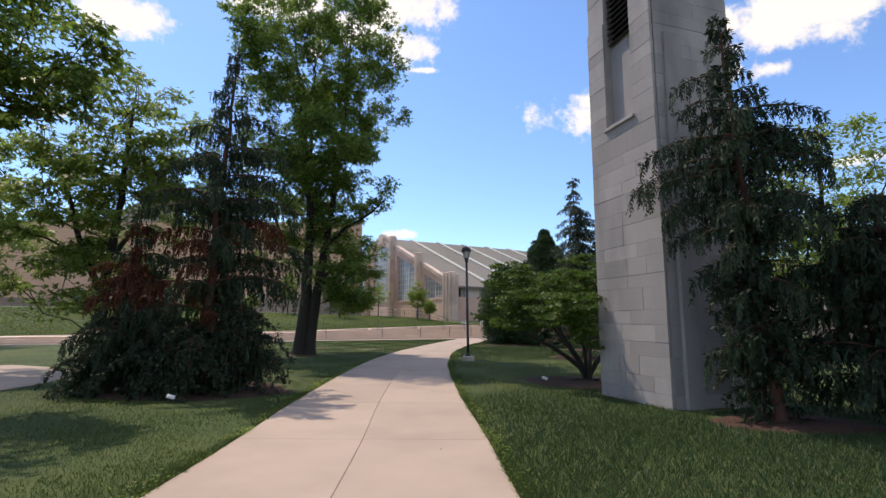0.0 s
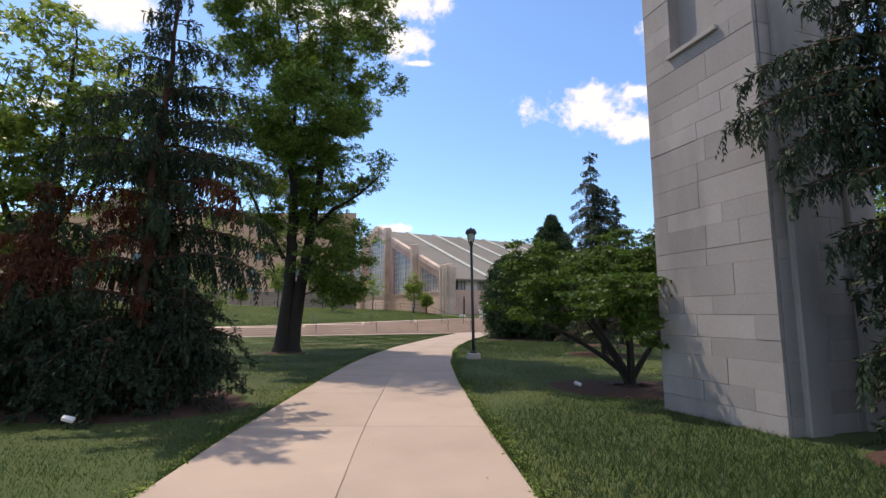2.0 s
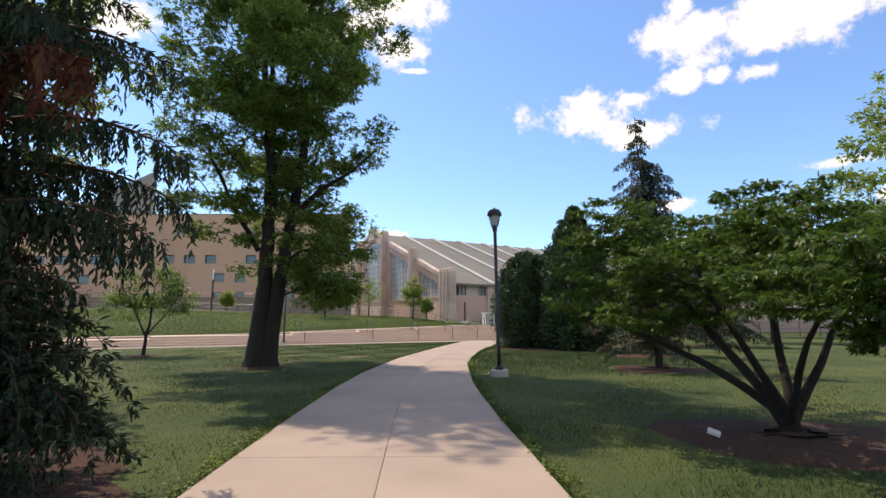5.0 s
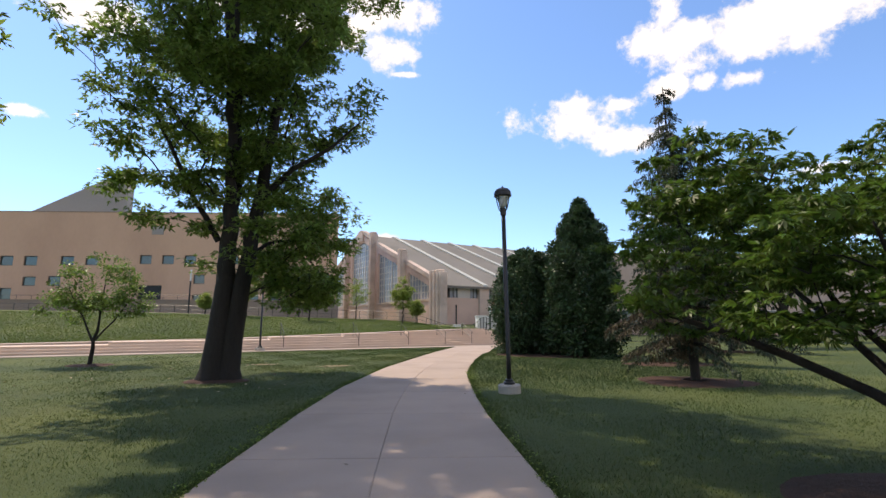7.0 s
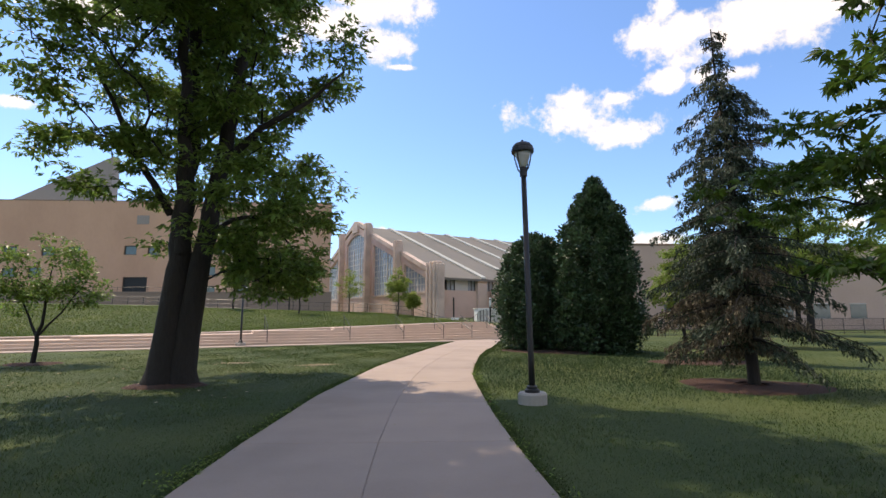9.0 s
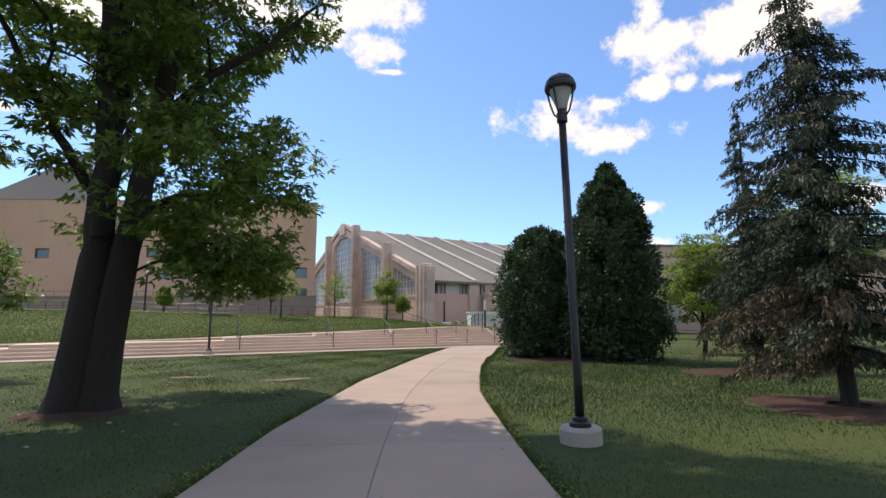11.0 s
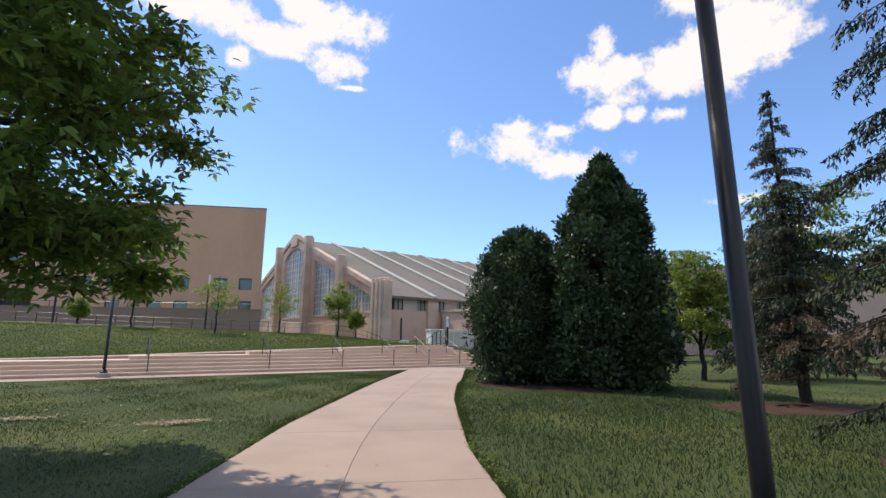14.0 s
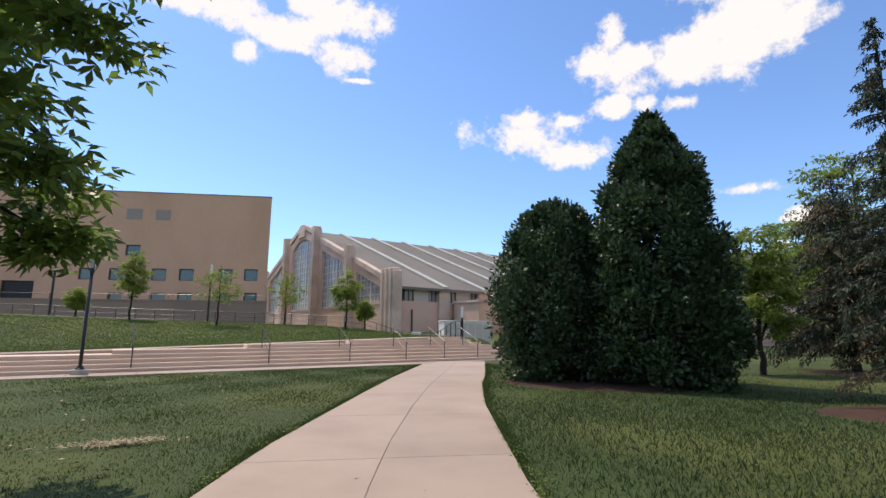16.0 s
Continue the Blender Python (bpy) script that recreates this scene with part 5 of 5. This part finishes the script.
    # long side wall with clerestory windows
    wall = part("side_wall", box(0.8, L, 0.0, 0.8, Z0, 5.75), M_ARENA, e)
    for k in range(11):
        x = 8.7 + 8 * k
        part("pier", box(x - 1.0, x + 1.0, -0.5, 0.8, Z0, 7.7), M_ARENA_STONE, e)
        xa, xb = x - 6.9, x - 1.0
        win = part("window", box(xa, xb, 0.35, 0.45, 5.75, 7.8), M_GLASS_ARENA, e)
        part("panel", box(xa + 1.7, xb - 1.6, 0.2, 0.35, 5.75, 7.8), M_MULLION, win, "pale infill panel")
        for u in (0.1, 0.85, 1.6):
            part("mullion", box(xa + u - 0.06, xa + u + 0.06, 0.25, 0.36, 5.75, 7.8), M_FRAME, win)
            part("mullion", box(xb - u - 0.06, xb - u + 0.06, 0.25, 0.36, 5.75, 7.8), M_FRAME, win)
    part("rear_wall", box(L - 0.8, L, 0.8, 73.2, Z0, 8.0), M_ARENA, e)
    part("side_wall", box(0.8, L, 73.2, 74, Z0, 8.0), M_ARENA, e)
    wing = part("low_wing", box(10.4, 60, -6.5, -0.6, Z0, 5.6, 0.05), M_ARENA, e, "lower flat-roofed brick wing")
    part("coping", box(10.2, 60.2, -6.7, -0.52, 5.6, 5.95), M_ARENA_STONE, wing)
    part("drain_pipe", rod([(3.0, -0.12, Z0), (3.0, -0.12, 4.5)], 0.12), M_FRAME, e)


build_arena()

enclosure = empty("utility_enclosure", pose(7.6, 67.6, ground_at(7.6, 67.6), 0, 0, 8), "low white panelled utility enclosure before the arena", "enclosure")
part("body", box(-2.3, 2.3, -0.9, 0.9, -0.3, 2.2, 0.03), M_WHITE, enclosure)
for k in range(6):
    part("panel", box(-2.25 + k * 0.76, -2.25 + k * 0.76 + 0.70, -0.94, -0.9, 0.05, 2.05, 0.01), M_MULLION, enclosure)
part("lid", box(-2.4, 2.4, -1.0, 1.0, 2.2, 2.3, 0.02), M_WHITE, enclosure)
sign = empty("notice_board", pose(3.0, 67.8, ground_at(3.0, 67.8)), "small pale blue and white notice on a post", "sign")
part("post", rod([(0, 0, -0.1), (0, 0, 1.1)], 0.03), M_BLACK, sign)
part("board", box(-0.45, 0.45, -0.04, -0.01, 0.2, 1.15, 0.01), M_WHITE, sign)


# ---- tan office block ----
def build_office():
    e = empty("office_building", pose(-14.7, 86.1, 0), "plain tan precast building with small square windows", "building")
    W, D, T = 75.0, 32.0, 18.65
    rects = []
    for x0, x1, z0, z1 in ((-31.7, -30.0, 10.5, 11.9), (-33.3, -31.6, 7.45, 8.9), (-28.45, -26.7, 7.45, 8.95), (-25.25, -23.5, 7.5, 9.0), (-20.6, -18.85, 7.55, 9.05), (-17.45, -15.8, 7.6, 9.1),
                           (-28.3, -26.6, 4.8, 5.95), (-25.2, -23.5, 4.8, 6.0), (-17.3, -15.7, 4.8, 6.1), (-20.6, -18.9, 4.8, 6.0), (-33.2, -31.5, 4.8, 5.9), (-36.7, -35.0, 4.7, 5.8), (-36.7, -35.0, 7.45, 8.9),
                           (-45.1, -43.3, 10.5, 11.9), (-41.7, -39.9, 10.5, 11.9), (-38.3, -36.5, 10.5, 11.9), (-44.95, -41.4, 4.95, 7.2), (-66.1, -64.1, 10.2, 11.7), (-62.5, -60.5, 10.2, 11.7), (-57.0, -55.0, 10.3, 11.7),
                           (-53.3, -51.4, 10.3, 11.7), (-62.35, -60.4, 7.1, 8.5), (-58.6, -56.7, 7.1, 8.6), (-65.6, -63.8, 5.0, 6.75), (-70.0, -68.2, 10.2, 11.7)):
        rects.append((x0 + 14.7, x1 + 14.7, z0, z1))
    xs = sorted({-W, 0.0} | {round(r[i], 3) for r in rects for i in (0, 1)})
    zs = sorted({0.5, T} | {round(r[i], 3) for r in rects for i in (2, 3)})
    bm = bmesh.new()
    for xa, xb in zip(xs, xs[1:]):
        start = None
        for za, zb in zip(zs, zs[1:]):
            cx, cz = (xa + xb) / 2, (za + zb) / 2
            hole = any(r[0] < cx < r[1] and r[2] < cz < r[3] for r in rects)
            if not hole:
                start = za if start is None else start
            if (hole or zb == zs[-1]) and start is not None:
                box(xa, xb, 0.0, 0.45, start, za if hole else zb, bm=bm)
                start = None
    bmesh.ops.remove_doubles(bm, verts=bm.verts, dist=1e-4)
    part("wall", bm, M_TAN, e)
    part("wall", box(-W, -10.4, D - 0.45, D, 0.5, T), M_TAN, e)
    end = bmesh.new()
    foot = [(-0.45, 0.45), (0, 0.45), (-10, D), (-10.45, D)]
    lo, hi = [end.verts.new((x, y, 0.5)) for x, y in foot], [end.verts.new((x, y, T)) for x, y in foot]
    end.faces.new(hi)
    for i in range(4):
        end.faces.new((lo[i], lo[(i + 1) % 4], hi[(i + 1) % 4], hi[i]))
    bmesh.ops.recalc_face_normals(end, faces=end.faces)
    part("wall", end, M_TAN, e)
    part("wall", box(-W, -W + 0.45, 0.45, D - 0.45, 0.5, T), M_TAN, e)
    part("roof", box(-W + 0.45, -10.5, 0.45, D - 0.45, T - 0.8, T - 0.4), M_GREYROOF, e)
    part("coping", box(-W - 0.04, 0.04, -0.04, 0.5, T, T + 0.12), M_TAN_DARK, e)
    for x0, x1, z0, z1 in rects:
        dark = x1 - x0 > 3
        win = part("window", box(x0, x1, 0.26, 0.30, z0, z1), M_DARK if dark else M_GLASS_FAR, e)
        part("frame", box(x0, x1, 0.16, 0.262, z0, z0 + 0.1), M_FRAME, win)
        part("frame", box(x0, x1, 0.16, 0.262, z1 - 0.1, z1), M_FRAME, win)
        part("frame", box(x0, x0 + 0.1, 0.16, 0.262, z0 + 0.1, z1 - 0.1), M_FRAME, win)
        part("frame", box(x1 - 0.1, x1, 0.16, 0.262, z0 + 0.1, z1 - 0.1), M_FRAME, win)
    for x0, x1 in ((-32.0, -30.15), (-28.6, -26.85), (-43.6, -41.8)):
        part("vent", box(x0 + 14.7, x1 + 14.7, -0.05, 0.02, 15.15, 16.5, 0.02), M_GREYROOF, e, "pale grey square vent cover")
    # shallow panel joints
    for x in (-10.5, -22.0, -33.0, -45.0, -57.0):
        part("joint", box(x - 0.02, x + 0.02, -0.008, 0.0, 0.5, T), M_TAN, e)
    # sloping rooftop wedge
    bm = prism([(-57.5 + 4, T), (-36.0, T), (-36.0, 27.2)], 4.5, 6.2)
    part("roof_wedge", bm, M_GREYROOF, e, "sloping grey metal rooftop wedge")
    # retaining wall before it
    low = empty("retaining_wall", pose(-14.7, 79.5, ground_at(-14.7, 79.5)), "long low brown concrete wall before the tan building", "wall")
    z = ground_at(-14.7, 79.5)
    part("wall", box(-60, 1.5, 0, 0.5, -0.8, 4.55 - z), M_LOWWALL, low)
    part("coping", box(-60, 1.55, -0.06, 0.56, 4.55 - z, 4.7 - z), M_LOWWALL, low)
    for x in np.arange(-59, 1, 2.0):
        part("post", rod([(x, 0.25, 4.65 - z), (x, 0.25, 5.3 - z)], 0.03, 5), M_BLACK, low)
    part("rail", rod([(-59, 0.25, 5.3 - z), (1, 0.25, 5.3 - z)], 0.03, 5), M_BLACK, low)


build_office()


# ---- far building ----
def build_far():
    e = empty("brick_building", pose(22, 74, 0), "long grey-brown brick building with a flat roof", "building")
    part("wall", box(0, 95, 0, 0.5, -1, 10.6), M_GREYBRICK, e)
    part("wall", box(0, 0.5, 0.5, 30, -1, 10.6), M_GREYBRICK, e)
    part("wall", box(94.5, 95, 0.5, 30, -1, 10.6), M_GREYBRICK, e)
    part("wall", box(0.5, 94.5, 29.5, 30, -1, 10.6), M_GREYBRICK, e)
    part("roof", box(0.5, 94.5, 0.5, 29.5, 9.8, 10.2), M_GREYROOF, e)
    part("coping", box(-0.1, 95.1, -0.1, 0.6, 10.6, 10.85), M_TAN_DARK, e)
    for k in range(18):
        x = 3.5 + k * 5
        win = part("window", box(x, x + 2.2, -0.03, 0.02, 1.2, 3.0), M_GLASS_FAR, e)
        part("frame", box(x - 0.1, x + 2.3, -0.06, 0.0, 3.0, 3.12), M_MULLION, win)
        part("frame", box(x - 0.1, x + 2.3, -0.08, 0.0, 1.05, 1.2), M_MULLION, win)


build_far()
low = empty("low_wall", pose(40, 40, -0.35, 0, 0, 12), "long low dark wall at the lawn's far side", "wall")
part("wall", box(-12, 60, 0, 0.4, -0.3, 1.7), M_LOWWALL, low)
part("coping", box(-12.1, 60.1, -0.05, 0.45, 1.7, 1.82), M_LOWWALL, low)


# ---- grass blades and litter ----
def build_grass():
    lr = np.random.default_rng(5)
    n = 540000
    u = lr.random(n)
    y = 2.0 + 44 * u ** 1.15
    x = -1.3 + lr.normal(0, 1, n) * np.minimum(3.0 + y * 0.2, 7.0)
    edge = lr.random(n) < 0.12
    side = lr.random(n) < 0.5
    x = np.where(edge, np.where(side, np.interp(y, *LEFT) - lr.exponential(0.07, n), np.interp(y, *RIGHT) + lr.exponential(0.07, n)), x)
    keep = ~on_walk(x, y, -0.015)
    for mx, my, rx, ry in MULCH:
        keep &= ((x - mx) / rx) ** 2 + ((y - my) / ry) ** 2 > 0.95 + lr.normal(0, 0.06, n)
    keep &= ~((x > 3.4) & (x < 6.6) & (np.abs((y - 8.95) - (x - 4.25) * 0.307 - 1.07) < 1.3) & ((x - 4.25) + (y - 8.95) * 0.307 > -0.02))
    keep &= (x - STAIR[0]) * BACK[0] + (y - STAIR[1]) * BACK[1] < -1.4
    x, y, edge = x[keep], y[keep], edge[keep]
    n = len(x)
    z = height(x, y)
    far = np.clip((y - 22) / 22, 0, 1) + np.clip((np.abs(x + 1.3) - 4) / 8, 0, 1) * 0.5
    h = lr.uniform(0.03, 0.075, n) * np.where(edge, 1.35, 1.0) * np.interp(y, [6, 14], [1.0, 0.78]) * (0.8 + 0.4 * (np.sin(x * 1.7) * np.cos(y * 1.3)))
    w = 0.0045 + 0.008 * far
    a = lr.random(n) * 2 * math.pi
    lean = lr.normal(0, 0.5, (n, 2)) * h[:, None]
    p = np.stack([x, y, z - 0.005], 1)
    d = np.stack([np.cos(a) * w, np.sin(a) * w, np.zeros(n)], 1)
    tip = p + np.stack([lean[:, 0], lean[:, 1], h], 1)
    v = np.stack([p - d, p + d, tip], 1).reshape(-1, 3)
    ob = mesh_part("grass", np_mesh("grass", v, np.arange(n * 3).reshape(n, 3), M_BLADE))
    tagged(ob, "short mown green grass blades on the lawn", "grass", kind="stuff")
    # denser, longer blades in a darker, bluer colour: by the tower, and beyond the lamp
    for n, x0, x1, y0, y1, f0, f1, wide, lb in ((190000, 0.3, 11, -1.5, 12.5, 6.5, 12.5, 0.006, "thicker, darker blue-green grass between the path and the tower"),
                                                (44000, 0.2, 13, 21.5, 34.5, 31, 34.5, 0.008, "thicker, darker blue-green grass round the evergreens")):
        x, y = lr.uniform(x0, x1, n), lr.uniform(y0, y1, n)
        edge = np.clip((y - y0) / 3, 0, 1) - np.clip((x - x1) / 4 + 1, 0, 1) - np.clip((y - f0) / (f1 - f0), 0, 1) - np.exp(-(x - np.interp(y, *RIGHT)) / 0.35) * 0.7
        keep = (lr.random(n) < edge) & ~on_walk(x, y, 0.02)
        for mx, my, rx, ry in MULCH:
            keep &= ((x - mx) / rx) ** 2 + ((y - my) / ry) ** 2 > 1.0
        keep &= ~((x > 3.4) & (x < 6.6) & (np.abs((y - 8.95) - (x - 4.25) * 0.307 - 1.07) < 1.3) & ((x - 4.25) + (y - 8.95) * 0.307 > -0.02))
        x, y = x[keep], y[keep]
        n = len(x)
        h = lr.uniform(0.05, 0.1, n)
        a = lr.random(n) * 2 * math.pi
        p = np.stack([x, y, height(x, y) - 0.005], 1)
        d = np.stack([np.cos(a), np.sin(a), np.zeros(n)], 1) * wide
        v = np.stack([p - d, p + d, p + np.stack([*(lr.normal(0, 0.5, (2, n)) * h), h], 1)], 1).reshape(-1, 3)
        ob = mesh_part("grass", np_mesh("grass", v, np.arange(n * 3).reshape(n, 3), M_BLADE_DARK))
        tagged(ob, lb, "grass", kind="stuff")


build_grass()


def build_litter():
    lr = np.random.default_rng(9)
    n = 330
    x = np.concatenate([lr.uniform(-14, -3.5, 160), lr.uniform(-2.6, 0.4, 30), lr.uniform(-26, -5, 140)])
    y = np.concatenate([lr.uniform(22, 44, 160), lr.uniform(3, 30, 30), lr.uniform(53, 66, 140)])
    z = height(x, y) + np.where(on_walk(x, y), 0.036, 0.045)
    ln = lr.uniform(0.05, 0.12, n) * np.where(y > 50, 1.6, 1.0) * np.where(on_walk(x, y), 0.5, 1)
    v, f = leaves(np.stack([x, y, z], 1), lr.normal(0, 1, (n, 3)) * np.array([1, 1, 0.1]), lr.normal(0, 0.25, (n, 3)) + np.array([0, 0, 1.0]), ln, ln * 0.6)
    ob = mesh_part("fallen_leaves", np_mesh("fallen_leaves", v, f, M_FALLEN))
    tagged(ob, "scattered pale dry fallen leaves", "leaf litter", kind="stuff")


M_FALLEN = material("dry_leaf", (0.36, 0.29, 0.18), 0.8, vary=0.2, bump=0, island=0.35)
build_litter()


def dry_patch(x, y, rx, ry, turn, n, seed):
    lr = np.random.default_rng(seed)
    d = lr.normal(0, 0.45, (n, 2)) * np.array([rx, ry])
    a = radians(turn)
    px, py = x + d[:, 0] * math.cos(a) - d[:, 1] * math.sin(a), y + d[:, 0] * math.sin(a) + d[:, 1] * math.cos(a)
    z = height(px, py) + 0.05
    ln = lr.uniform(0.05, 0.14, n)
    v, f = leaves(np.stack([px, py, z], 1), lr.normal(0, 1, (n, 3)) * np.array([1, 1, 0.15]), lr.normal(0, 0.3, (n, 3)) + np.array([0, 0, 1.0]), ln, ln * 0.16)
    ob = mesh_part("dry_grass", np_mesh("dry_grass", v, f, M_FALLEN))
    tagged(ob, "pale dry grass clippings lying on the lawn", "grass clippings", kind="stuff")


dry_patch(-4.35, 29.2, 0.7, 0.2, 15, 420, 3)
dry_patch(-7.4, 30.0, 0.6, 0.25, 10, 260, 4)


def build_hill_grass():
    """Coarser tufts on the sunny slope behind the steps."""
    lr = np.random.default_rng(23)
    n = 110000
    a, b = lr.uniform(-48, 5.5, n), 4.6 + 21 * lr.random(n) ** 1.2
    x, y = STAIR[0] + ALONG[0] * a + BACK[0] * b, STAIR[1] + ALONG[1] * a + BACK[1] * b
    h = lr.uniform(0.05, 0.1, n)
    t = lr.random(n) * 2 * math.pi
    p = np.stack([x, y, height(x, y) - 0.01], 1)
    d = np.stack([np.cos(t), np.sin(t), np.zeros(n)], 1) * 0.03
    v = np.stack([p - d, p + d, p + np.stack([*(lr.normal(0, 0.7, (2, n)) * h), h], 1)], 1).reshape(-1, 3)
    ob = mesh_part("grass", np_mesh("grass", v, np.arange(n * 3).reshape(n, 3), M_HILL))
    tagged(ob, "sunlit yellow-green grass on the slope behind the steps", "grass", kind="stuff")


M_HILL = material("slope_grass", (0.105, 0.15, 0.032), 0.6, vary=0.2, scale=0.2, fine=4, bump=0, island=0.25, through_light=0.35, spec=0.3)
build_hill_grass()


# drive at the far side of the hill
def build_drive():
    xs, ys = np.linspace(-95, -44, 18), np.linspace(60, 68.5, 8)
    gx, gy = np.meshgrid(xs, ys)
    gx = gx - (gy - 60) * 0.5
    v = np.stack([gx, gy, height(gx, gy) + 0.04], -1).reshape(-1, 3)
    i = (np.arange(7)[:, None] * 18 + np.arange(17)[None, :]).ravel()
    ob = mesh_part("road", np_mesh("road", v, np.stack([i, i + 1, i + 19, i + 18], 1), M_ASPHALT), smooth=True)
    tagged(ob, "worn grey asphalt drive across the slope", "road", kind="structure")


M_ASPHALT = material("asphalt", (0.16, 0.15, 0.14), 0.95, vary=0.15, scale=0.6, fine=12, bump=0.3)
build_drive()


# weeds along the walk's edges
def build_weeds():
    lr = np.random.default_rng(17)
    cy = np.concatenate([lr.uniform(2.5, 30, 170), lr.uniform(2.5, 14, 60)])
    side = lr.random(len(cy)) < 0.5
    cx = np.where(side, np.interp(cy, *LEFT) - lr.exponential(0.06, len(cy)), np.interp(cy, *RIGHT) + lr.exponential(0.06, len(cy)))
    per = 26
    x = np.repeat(cx, per) + lr.normal(0, 0.07, len(cx) * per)
    y = np.repeat(cy, per) + lr.normal(0, 0.11, len(cx) * per)
    keep = ~on_walk(x, y, -0.03)
    x, y = x[keep], y[keep]
    n = len(x)
    ln = lr.uniform(0.02, 0.055, n)
    c = np.stack([x, y, height(x, y) + lr.uniform(0.015, 0.05, n)], 1)
    v, f = leaves(c, lr.normal(0, 1, (n, 3)) * np.array([1, 1, 0.4]), lr.normal(0, 0.4, (n, 3)) + np.array([0, 0, 1.0]), ln, ln * 0.6)
    ob = mesh_part("weeds", np_mesh("weeds", v, f, M_LEAF_LIGHT))
    tagged(ob, "bright green low weeds along the path's edge", "weeds", kind="stuff")


build_weeds()
